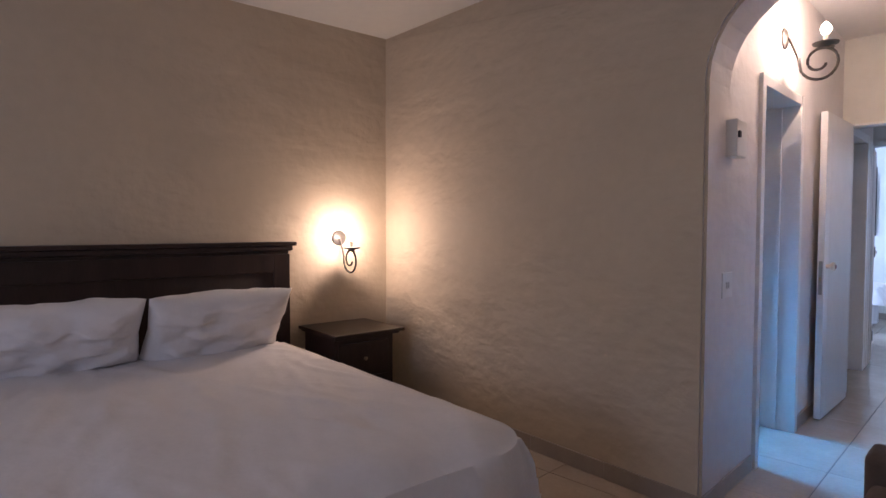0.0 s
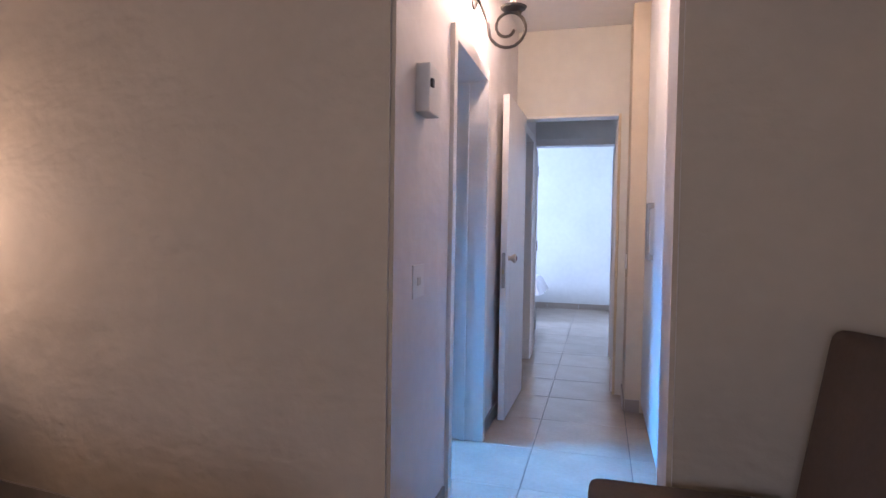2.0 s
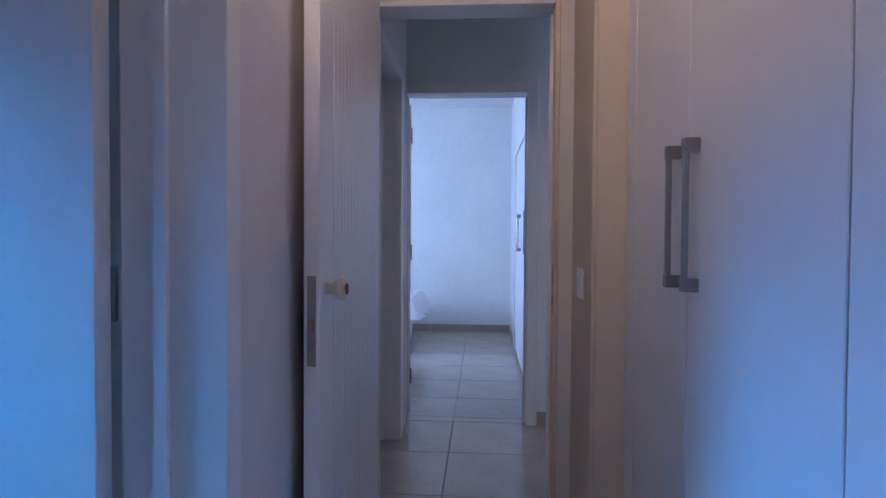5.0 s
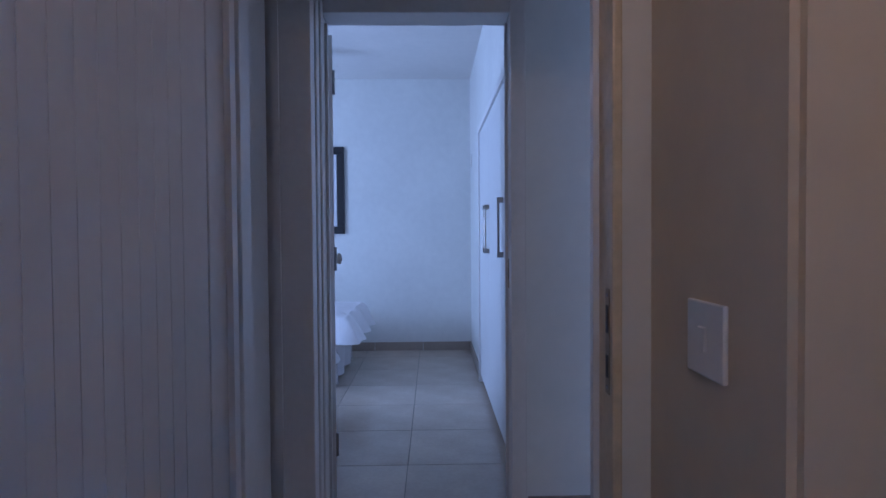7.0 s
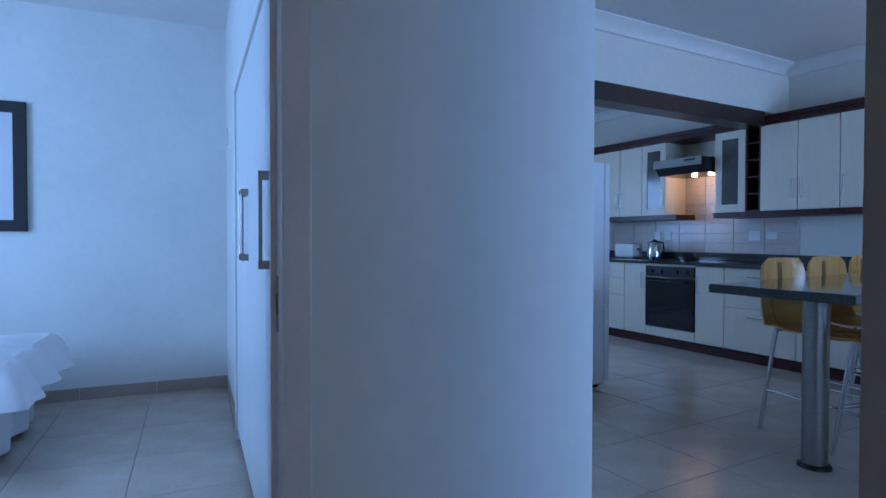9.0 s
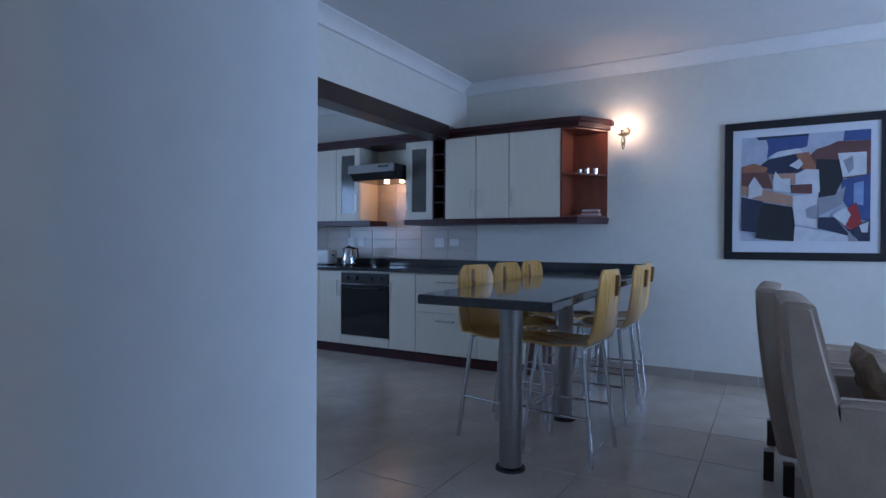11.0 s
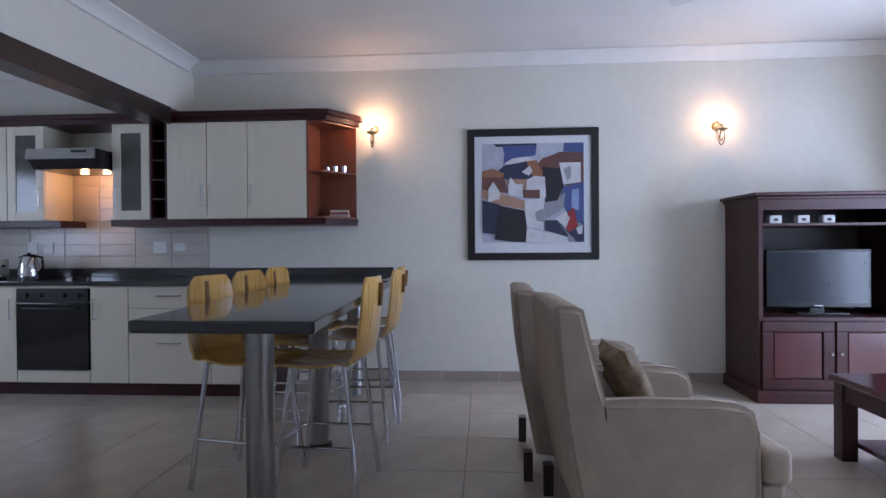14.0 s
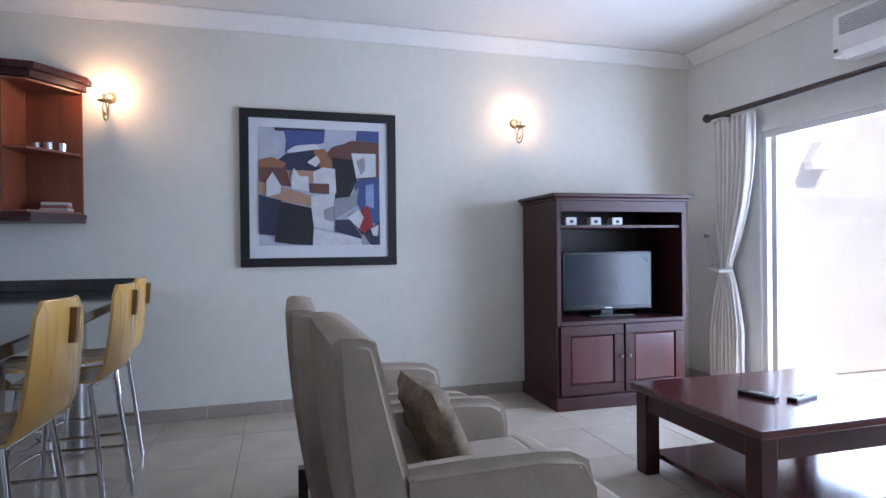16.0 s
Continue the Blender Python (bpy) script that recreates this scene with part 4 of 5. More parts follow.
def stool():
    """A bent-ply shell on four splayed chrome legs, facing local +y."""
    r = thing("bar_stool", I4, "bent beech ply bar stool on slim chrome legs", "bar stool", "bar stools round the table")
    prof = []
    for i in range(25):
        t = i / 24
        if t < 0.5:
            k = t / 0.5
            prof.append((0.20 - 0.36 * k, 0.625 - 0.022 * math.sin(k * math.pi) - (0.03 * (1 - k * 4) ** 2 if k < 0.25 else 0)))
        elif t < 0.66:
            a = (t - 0.5) / 0.16 * math.pi / 2 * 0.92
            prof.append((-0.16 - 0.075 * math.sin(a), 0.625 + 0.075 * (1 - math.cos(a))))
        else:
            k = (t - 0.66) / 0.34
            prof.append((-0.236 - 0.055 * k + 0.025 * k * k, 0.695 + 0.32 * k))
    bm = bmesh.new()
    nx = 10
    lay = []
    for off in (0, 1):
        rows = []
        for i, (y, z) in enumerate(prof):
            t = i / 24
            w = 0.205 - 0.02 * abs(t - 0.3)
            if t > 0.62:
                w = 0.195 - 0.03 * ((t - 0.62) / 0.38)
            if t > 0.93:
                w -= 0.045 * ((t - 0.93) / 0.07) ** 2
            if t < 0.06:
                w -= 0.03 * (1 - t / 0.06)
            row = []
            for j in range(nx + 1):
                s = 2 * j / nx - 1
                bow = 0.028 * s * s
                n = (0, 1) if t < 0.5 else (0.98, 0.1)
                yy = y + (bow if t > 0.55 else 0) + off * 0.011 * (0 if t < 0.5 else -1)
                zz = z + (bow * 0.5 if t < 0.5 else 0) - off * 0.011 * (1 if t < 0.5 else 0.3)
                row.append(bm.verts.new((s * w, yy, zz)))
            rows.append(row)
        lay.append(rows)
    for off, rows in enumerate(lay):
        for a, b in zip(rows, rows[1:]):
            for j in range(nx):
                bm.faces.new((a[j], a[j + 1], b[j + 1], b[j]))
    A, B = lay
    for i in range(24):
        for j in (0, nx):
            bm.faces.new((A[i][j], A[i + 1][j], B[i + 1][j], B[i][j]))
    for j in range(nx):
        for i in (0, 24):
            bm.faces.new((A[i][j], A[i][j + 1], B[i][j + 1], B[i][j]))
    bmesh.ops.recalc_face_normals(bm, faces=list(bm.faces))
    part("shell", bm, M_BEECH, r, "honey beech plywood shell", 50)
    part("slot", moved(boxes((-0.014, 0.014, -0.018, 0.016, -0.055, 0.055)), pose(0, -0.274, 0.93, 5, 0, 0)), M_SLOT, r)
    for sx in (-1, 1):
        for sy in (-1, 1):
            part("leg", tube([(sx * 0.15, sy * 0.13 - 0.02, 0.602), (sx * 0.172, sy * 0.165 - 0.02, 0.30), (sx * 0.195, sy * 0.195 - 0.02, 0.0)], 0.0125), M_CHROME, r, smooth=50)
    part("seat_bar", tube([(-0.15, -0.15, 0.598), (0.15, -0.15, 0.598)], 0.010), M_CHROME, r, smooth=50)
    part("seat_bar", tube([(-0.15, 0.11, 0.594), (0.15, 0.11, 0.594)], 0.010), M_CHROME, r, smooth=50)
    part("footrest", tube([(-0.18, 0.158, 0.24), (-0.10, 0.20, 0.232), (0.10, 0.20, 0.232), (0.18, 0.158, 0.24)], 0.009), M_CHROME, r, smooth=50)
    for sx in (-1, 1):
        part("side_rail", tube([(sx * 0.178, -0.19, 0.24), (sx * 0.178, 0.155, 0.24)], 0.008), M_CHROME, r, smooth=50)
    return r


st = stool()
spots = [(2.33, 0.28, -4), (3.10, 0.28, -2), (3.64, 0.34, 3), (2.38, 0.66, 169), (2.92, 0.68, 170), (3.52, 0.72, 173)]
st.matrix_world = LM @ pose(spots[0][0], spots[0][1], 0, 0, 0, spots[0][2])
for u, v, a in spots[1:]:
    copy_thing(st, LM @ pose(u, v, 0, 0, 0, a))

# wall units
WF = W - 0.35


def wall_unit(v0, v1, label, glass=False, z0=1.39, z1=2.18, handle=-1):
    r = thing("wall_cabinet", LM, label, "kitchen cabinet", "kitchen wall units")
    part("body", boxes((WF + 0.02, W - 0.003, v0 + 0.001, v1 - 0.001, z0, z1)), M_KDOOR, r)
    if glass:
        b = 0.075
        d = part("door", merge(rbox(WF, WF + 0.0195, v0 + 0.003, v0 + b, z0, z1, 0.002, 1), rbox(WF, WF + 0.0195, v1 - b, v1 - 0.003, z0, z1, 0.002, 1),
                               boxes((WF + 0.0005, WF + 0.019, v0 + b, v1 - b, z0, z0 + b)), boxes((WF + 0.0005, WF + 0.019, v0 + b, v1 - b, z1 - b, z1))), M_KDOOR, r)
        part("pane", boxes((WF + 0.008, WF + 0.0185, v0 + b, v1 - b, z0 + b, z1 - b)), M_CABGLASS, d, "smoked glass pane")
    else:
        d = part("door", rbox(WF, WF + 0.0195, v0 + 0.003, v1 - 0.003, z0, z1, 0.002, 1), M_KDOOR, r)
    h = v0 + 0.035 if handle < 0 else v1 - 0.035
    knob_pull(d, WF, h, 1.50, 1.66)
    return r


wall_unit(1.768, 2.107, "pale maple wall cabinet with a plain door", handle=-1)
wall_unit(1.425, 1.766, "pale maple wall cabinet with a plain door", handle=1)
wall_unit(0.932, 1.423, "wide pale maple wall cabinet with a plain door", handle=1)
wall_unit(2.252, 2.577, "pale maple wall cabinet with a smoked glass door", True, handle=1)
wall_unit(3.17, 3.50, "pale maple wall cabinet with a smoked glass door", True, handle=-1)
wall_unit(3.50, 3.83, "pale maple wall cabinet with a plain door", handle=1)
wall_unit(3.83, 4.3, "pale maple wall cabinet with a plain door", handle=-1)
rk = thing("wine_rack", LM, "narrow open dark wooden bottle rack between wall units", "wine rack")
# Back is coloured near-black for the shade inside the rack.
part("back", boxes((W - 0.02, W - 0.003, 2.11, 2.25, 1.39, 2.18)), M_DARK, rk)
for v in (2.109, 2.238):
    part("side", boxes((WF, W - 0.021, v, v + 0.012, 1.39, 2.18)), M_MAHOG, rk)
for i in range(5):
    part("shelf", boxes((WF + 0.01, W - 0.021, 2.1215, 2.2375, 1.392 + i * 0.16, 1.404 + i * 0.16)), M_MAHOG, rk)
part("hood_shelf", boxes((WF + 0.02, W - 0.003, 2.579, 3.168, 1.96, 1.975)), M_KDOOR, rk)
part("hood_back", boxes((W - 0.02, W - 0.003, 2.579, 3.168, 1.976, 2.18)), M_KDOOR, rk)

es = thing("corner_shelf", LM, "open red-brown corner shelf ending the wall units", "shelf")
tri = [(WF, 0.930), (W - 0.004, 0.930), (W - 0.004, 0.60), (W - 0.06, 0.60), (WF + 0.02, 0.80)]
part("side", boxes((WF + 0.001, W - 0.02, 0.915, 0.931, 1.392, 2.178)), M_SHELFRED, es)
part("back", boxes((W - 0.019, W - 0.004, 0.60, 0.914, 1.392, 2.178)), M_SHELFRED, es)
for z in (1.392, 1.765, 2.165):
    part("board", prism([(WF + 0.002, 0.914), (W - 0.0195, 0.914), (W - 0.0195, 0.61), (W - 0.06, 0.61), (WF + 0.02, 0.80)], z, z + 0.014, "Z"), M_SHELFRED, es)
run = [(WF - 0.02, 4.3), (WF - 0.02, 0.92), (WF + 0.0, 0.77), (W - 0.06, 0.575), (W - 0.004, 0.575), (W - 0.004, 4.3)]


def moulding(name, pts, z0, z1, label, grow):
    r = tagged(new(name, mesh_of(name, merge(prism([(a - (0.0 if a > W - 0.05 else 0.0), b) for a, b in pts], z0, (z0 + z1) / 2, "Z"),
                                             prism([(a - (0 if a > W - 0.05 else grow), b - (grow if b < 1 else 0)) for a, b in pts], (z0 + z1) / 2 + 0.0005, z1, "Z")), M_MAHOG)), label, "moulding")
    r.matrix_world = LM
    return r


moulding("cabinet_cornice", run, 2.182, 2.262, "dark mahogany cornice along the top of the wall units", 0.03)
moulding("light_rail", [(WF - 0.012, 2.58), (WF - 0.012, 0.92), (WF + 0.01, 0.78), (W - 0.06, 0.59), (W - 0.004, 0.59), (W - 0.004, 2.58)], 1.335, 1.388, "dark mahogany light rail under the wall units", 0.006)
moulding("light_rail", [(WF - 0.012, 4.3), (WF - 0.012, 3.02), (W - 0.05, 3.02), (W - 0.05, 4.3)], 1.335, 1.388, "dark mahogany light rail under the wall units", 0.006)
bmm = tagged(new("kitchen_beam", mesh_of("kitchen_beam", rbox(0.0, WF - 0.055, 2.03, 2.22, 2.16, 2.2985, 0.006), M_DARKWOOD)), "very dark stained beam under the kitchen bulkhead", "beam")
bmm.matrix_world = LM

hd = thing("extractor_hood", LM, "black and steel extractor hood with lit lamps", "extractor hood")
part("canopy", prism([(WF - 0.12, 1.80), (W - 0.03, 1.80), (W - 0.03, 1.958), (WF - 0.18, 1.958), (WF - 0.18, 1.872)], 2.60, 3.16, "Y"), M_BLACK, hd)
part("fascia", prism([(WF - 0.205, 1.875), (WF - 0.181, 1.875), (WF - 0.181, 1.958), (WF - 0.19, 1.958)], 2.59, 3.17, "Y"), M_STEEL, hd, "brushed steel fascia")
part("switch_panel", boxes((WF - 0.2065, WF - 0.1905, 2.66, 2.78, 1.92, 1.94)), M_BLACK, hd)
for v in (2.72, 2.92):
    part("lamp_lens", moved(lathe([(0.03, 0), (0.03, -0.008)], 16), pose(W - 0.2, v, 1.802)), M_HOODBULB, hd, "lit warm lamp lens")
    lamp("hood_light", "POINT", LM @ pose(W - 0.2, v, 1.76), 1.5, (1.0, 0.5, 0.18), 0.03)

kt = thing("kettle", LM @ pose(W - 0.34, 3.32, CT), "brushed steel kettle with a black handle", "kettle")
part("body", lathe([(0.08, 0.018), (0.082, 0.03), (0.078, 0.09), (0.062, 0.17), (0.05, 0.19)], 24), M_CHROME, kt, smooth=50)
part("base", lathe([(0.085, 0.0), (0.082, 0.0175)], 24), M_BLACK, kt)
part("lid", lathe([(0.05, 0.191), (0.04, 0.205), (0.012, 0.212), (0.012, 0.222)], 20), M_BLACK, kt)
part("handle", tube([(0, -0.055, 0.19), (0, -0.115, 0.185), (0, -0.125, 0.10), (0, -0.085, 0.05)], 0.011), M_BLACK, kt)
part("spout", tube([(0, 0.055, 0.15), (0, 0.09, 0.185)], 0.018, 8, 0.6), M_CHROME, kt)
ts = thing("toaster", LM @ pose(W - 0.36, 3.68, CT), "white two-slice toaster on the worktop", "toaster")
part("case", rbox(-0.08, 0.08, -0.14, 0.14, 0.012, 0.17, 0.02, 3), M_PLASTIC, ts, smooth=40)
part("slot", boxes((-0.03, -0.012, -0.1, 0.1, 0.1695, 0.1712)), M_DARK, ts)
part("slot", boxes((0.012, 0.03, -0.1, 0.1, 0.1695, 0.1712)), M_DARK, ts)
part("lever", boxes((-0.015, 0.015, -0.155, -0.1405, 0.1, 0.12)), M_BLACK, ts)
part("foot", boxes((-0.06, 0.06, -0.12, 0.12, 0.0, 0.0115)), M_BLACK, ts)
for v, w in ((2.36, 0.12), (2.18, 0.11), (3.55, 0.09), (3.40, 0.09)):
    s = plate("wall_socket", LM @ pose(W - 0.016, v, 1.16, 0, 0, 90), w, 0.10 if w != 0.11 else 0.07, "white electric socket on the tiled splashback", "socket", [(0.03, 0.02, 0.012, 0.02)])

fr = thing("fridge", LM @ pose(1.54, 2.06, 0), "tall white fridge freezer beside the kitchen opening", "fridge")
part("body", rbox(0.0, 0.575, 0.0, 0.60, 0.03, 1.70, 0.01), M_FRIDGE, fr)
for z0, z1 in ((0.05, 0.62), (0.63, 1.69)):
    part("door", rbox(0.582, 0.635, 0.0, 0.60, z0, z1, 0.012, 3), M_FRIDGE, fr)
part("hinge", boxes((0.585, 0.62, 0.01, 0.05, 1.6905, 1.703)), M_PLASTIC, fr)
for y in (0.05, 0.55):
    part("foot", boxes((0.05, 0.55, y - 0.02, y + 0.02, 0, 0.03)), M_BLACK, fr)
bg = thing("black_bag", LM @ pose(1.62, 1.98, 0), "crumpled black bag lying against the fridge", "bag")
bb = cushion_bm(0.40, 0.26, 0.15, 12, 3.3, 0.02)
part("sack", moved(bb, pose(0.05, 0.0, 0.155, 0, 58, 20)), M_BLACK, bg, smooth=50)

# small things on the corner shelf
for v, n in ((0.80, 3),):
    for i in range(n):
        g = thing("glass_tumbler", LM @ pose(W - 0.12 - 0.02 * (i % 2), 0.68 + i * 0.07, 1.779), "small clear glass tumbler on the shelf", "glass", "glasses on the shelf")
        part("cup", lathe([(0.024, 0.0), (0.028, 0.05), (0.026, 0.051)], 14), M_CHROME, g)
for i, (w, d, c) in enumerate(((0.16, 0.10, (0.50, 0.42, 0.38)), (0.15, 0.095, (0.34, 0.10, 0.09)), (0.15, 0.09, (0.56, 0.52, 0.46)))):
    bk_ = tagged(new("book", mesh_of("book", rbox(-d / 2, d / 2, -w / 2, w / 2, 0, 0.018, 0.003, 1), paint("book_cover", c))), "thin paperback lying in a stack on the shelf", "book", "books on the shelf")
    bk_.matrix_world = LM @ pose(W - 0.11, 0.72, 1.4065 + i * 0.0185, 0, 0, 3 * i)

# ---------------- living room ----------------
pc = framed("framed_village_print", LM @ pose(W, -0.91, 1.585, 0, 0, -90), 1.10, 1.11, "large dark framed abstract print of white houses", 0.062)
part("print", poly([(-0.425, -0.405), (0.425, -0.405), (0.425, 0.43), (-0.425, 0.43)]), PB["pale"], pc)
patches = iter(range(100))


def patch(colour, *pts):
    """A flat field of colour; across and down the print in hundredths."""
    part("colour_patch", poly([((a / 100 - 0.5) * 0.85, 0.43 - b / 100 * 0.835) for a, b in pts], -0.0165 - 0.0004 * next(patches)), PB[colour], pc)


patch("navy", (12, 0), (54, 0), (54, 3), (14, 3))
patch("blue", (20, 2), (54, 2), (53, 12), (44, 14), (30, 16), (21, 22), (22, 10))
patch("white", (22, 20), (30, 15), (46, 13), (50, 17), (30, 21))
patch("blue", (81, 0), (100, 0), (100, 10), (80, 9))
patch("brown", (54, 22), (60, 15), (70, 12), (76, 9), (100, 10), (100, 44), (60, 42))
patch("navy", (22, 22), (44, 18), (48, 30), (52, 36), (20, 36), (16, 27))
patch("rust", (44, 18), (54, 17), (60, 30), (60, 40), (52, 38), (48, 30))
patch("rust", (0, 28), (10, 25), (22, 30), (20, 35), (0, 35))
patch("brown", (0, 34), (22, 34), (26, 50), (0, 48))
patch("tan", (24, 36), (50, 36), (48, 46), (26, 46))
patch("black", (60, 24), (78, 26), (80, 44), (74, 59), (62, 60), (60, 40))
patch("white", (76, 20), (97, 20), (97, 40), (80, 42), (78, 30))
patch("grey", (80, 27), (87, 23), (88, 34), (84, 39))
patch("blue", (80, 44), (100, 40), (100, 82), (90, 80), (78, 60))
patch("sky", (88, 48), (95, 46), (95, 68), (88, 66))
patch("grey", (60, 60), (74, 58), (82, 50), (80, 66), (62, 77))
patch("tan", (0, 46), (24, 52), (42, 58), (42, 67), (18, 62), (0, 55))
patch("white", (26, 41), (40, 41), (40, 54), (26, 52))
patch("white", (44, 37), (52, 33), (62, 34), (63, 55), (57, 55), (57, 47), (44, 47))
patch("brown", (40, 47), (57, 47), (57, 56), (41, 55))
patch("white", (42, 58), (62, 55), (60, 70), (61, 88), (44, 84), (42, 70))
patch("grey", (52, 70), (60, 66), (61, 80), (53, 78))
patch("navy", (0, 57), (18, 62), (16, 74), (14, 92), (0, 90))
patch("black", (18, 63), (42, 68), (44, 84), (43, 100), (26, 99), (12, 97), (14, 80))
patch("white", (44, 86), (84, 94), (84, 100), (43, 100))
patch("navy", (62, 78), (74, 78), (86, 90), (84, 95), (62, 88))
patch("grey", (74, 78), (92, 100), (84, 100), (84, 92))
patch("navy", (86, 90), (100, 80), (100, 100), (92, 100))
patch("red", (82, 72), (90, 65), (94, 84), (86, 90), (79, 82))
patch("white", (72, 76), (82, 69), (86, 76), (82, 86))
patch("white", (92, 86), (99, 82), (98, 92), (94, 92))
patch("white", (6, 46), (11, 38), (18, 50), (17, 56), (6, 59))
patch("white", (26, 42), (28, 34), (33, 41))
patch("white", (39, 29), (47, 23), (50, 28), (46, 33))

sconce(LM @ pose(W, 0.44, 2.16, 0, 0, 90), "lit brass sconce with a scroll beside the wall units", M_BRASS, 3.8, 0.85)
sconce(LM @ pose(W, -2.42, 2.13, 0, 0, 90), "lit brass sconce with a scroll over the television cabinet", M_BRASS, 2.8, 0.85)

tv = thing("television_cabinet", LM @ pose(3.90, -3.54, 0), "mahogany television cabinet with panelled doors and open top", "cabinet")
CW, CD, CH = 1.06, 0.575, 1.525
part("base", rbox(-0.02, CD, -0.02, CW + 0.02, 0.0, 0.09, 0.006), M_MAHOG, tv)
part("lower_body", boxes((0.02, CD, 0.0, CW, 0.09, 0.60)), M_MAHOG, tv)
for y in (0.0, CW - 0.03):
    part("side", boxes((0.0, CD, y, y + 0.03, 0.601, CH - 0.05)), M_MAHOG, tv)
# Shade of the open recess is put into the back board's colour.
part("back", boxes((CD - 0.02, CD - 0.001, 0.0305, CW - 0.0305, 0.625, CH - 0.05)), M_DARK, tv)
part("deck", boxes((-0.006, CD - 0.021, 0.0305, CW - 0.0305, 0.601, 0.622)), M_MAHOG, tv)
part("shelf", boxes((0.02, CD - 0.021, 0.0305, CW - 0.0305, 1.285, 1.303)), M_MAHOG, tv)
part("top_rail", boxes((0.0, 0.02, 0.0305, CW - 0.0305, 1.40, CH - 0.05)), M_MAHOG, tv)
part("cornice", merge(rbox(-0.02, CD, -0.02, CW + 0.02, CH - 0.049, CH - 0.025, 0.008), rbox(-0.045, CD, -0.045, CW + 0.045, CH - 0.0245, CH, 0.006)), M_MAHOG, tv)
for i in (0, 1):
    a = 0.02 + i * (CW / 2 - 0.015)
    b = a + CW / 2 - 0.03
    d = part("door", merge(rbox(-0.002, 0.019, a, b, 0.10, 0.17, 0.003, 1), rbox(-0.002, 0.019, a, b, 0.52, 0.59, 0.003, 1), rbox(-0.002, 0.019, a, a + 0.075, 0.171, 0.519, 0.003, 1), rbox(-0.002, 0.019, b - 0.075, b, 0.171, 0.519, 0.003, 1)), M_MAHOG, tv)
    part("door_panel", bev(boxes((0.004, 0.0185, a + 0.08, b - 0.08, 0.176, 0.514)), 0.008, 1), M_REDPANEL, d, "red mahogany raised panel")
    yk = b - 0.025 if i == 0 else a + 0.025
    part("knob", moved(lathe([(0.005, 0), (0.005, -0.012), (0.012, -0.02), (0.007, -0.028)], 12, "X"), pose(-0.002, yk, 0.36)), M_STEEL, d)
te = thing("television", LM @ pose(4.14, -3.02, 0.622, 0, 0, -4), "black flat screen television standing in the cabinet", "television")
part("bezel", rbox(-0.02, 0.04, -0.37, 0.37, 0.045, 0.49, 0.01, 2), M_BLACK, te)
part("screen", boxes((-0.0225, -0.0203, -0.345, 0.345, 0.085, 0.465)), M_SCREEN, te, "dark blue reflecting screen")
part("stand", rbox(-0.09, 0.10, -0.18, 0.18, 0.0, 0.014, 0.004), M_BLACK, te)
part("neck", boxes((0.0, 0.03, -0.05, 0.05, 0.014, 0.05)), M_BLACK, te)
part("maker_badge", boxes((-0.0228, -0.0204, -0.03, 0.03, 0.058, 0.066)), M_STEEL, te)
for v in (-2.66, -2.86, -3.04):
    c = thing("small_cup", LM @ pose(4.05, v, 1.303), "small white cup standing on the cabinet shelf", "cup", "cups on the cabinet shelf")
    part("bowl", rbox(-0.03, 0.03, -0.045, 0.045, 0.0, 0.062, 0.01), M_PLASTIC, c)
    part("motif", boxes((-0.0315, -0.0303, -0.015, 0.015, 0.02, 0.04)), M_DARK, c)

ct = thing("coffee_table", LM @ pose(2.02, -3.50, 0), "low mahogany coffee table with a lower shelf", "table")
TU, TV, TH = 0.84, 1.14, 0.45
part("tabletop", rbox(0, TU, 0, TV, TH - 0.035, TH, 0.006), M_MAHOG_H, ct)
for x in (0.02, TU - 0.10):
    for y in (0.02, TV - 0.10):
        part("leg", rbox(x, x + 0.08, y, y + 0.08, 0.0, TH - 0.036, 0.004), M_MAHOG, ct)
for b in ((0.03, 0.05, 0.1005, TV - 0.1005), (TU - 0.05, TU - 0.03, 0.1005, TV - 0.1005), (0.1005, TU - 0.1005, 0.03, 0.05), (0.1005, TU - 0.1005, TV - 0.05, TV - 0.03)):
    part("apron", boxes((*b, TH - 0.13, TH - 0.036)), M_MAHOG, ct)
part("lower_shelf", boxes((0.04, TU - 0.04, 0.101, TV - 0.101, 0.075, 0.10)), M_MAHOG_H, ct)
for u, v, a, L in ((2.42, -2.74, 20, 0.17), (2.33, -2.90, 105, 0.18)):
    rm = thing("remote_control", LM @ pose(u, v, TH, 0, 0, a), "black remote control lying on the coffee table", "remote control", "remote controls on the coffee table")
    part("case", rbox(-L / 2, L / 2, -0.024, 0.024, 0.0, 0.02, 0.006), M_BLACK, rm)
    for i in range(5):
        for j in (-1, 0, 1):
            part("button", boxes((-0.06 + i * 0.022, -0.05 + i * 0.022, j * 0.013 - 0.004, j * 0.013 + 0.004, 0.0201, 0.0225)), M_STEEL, rm)


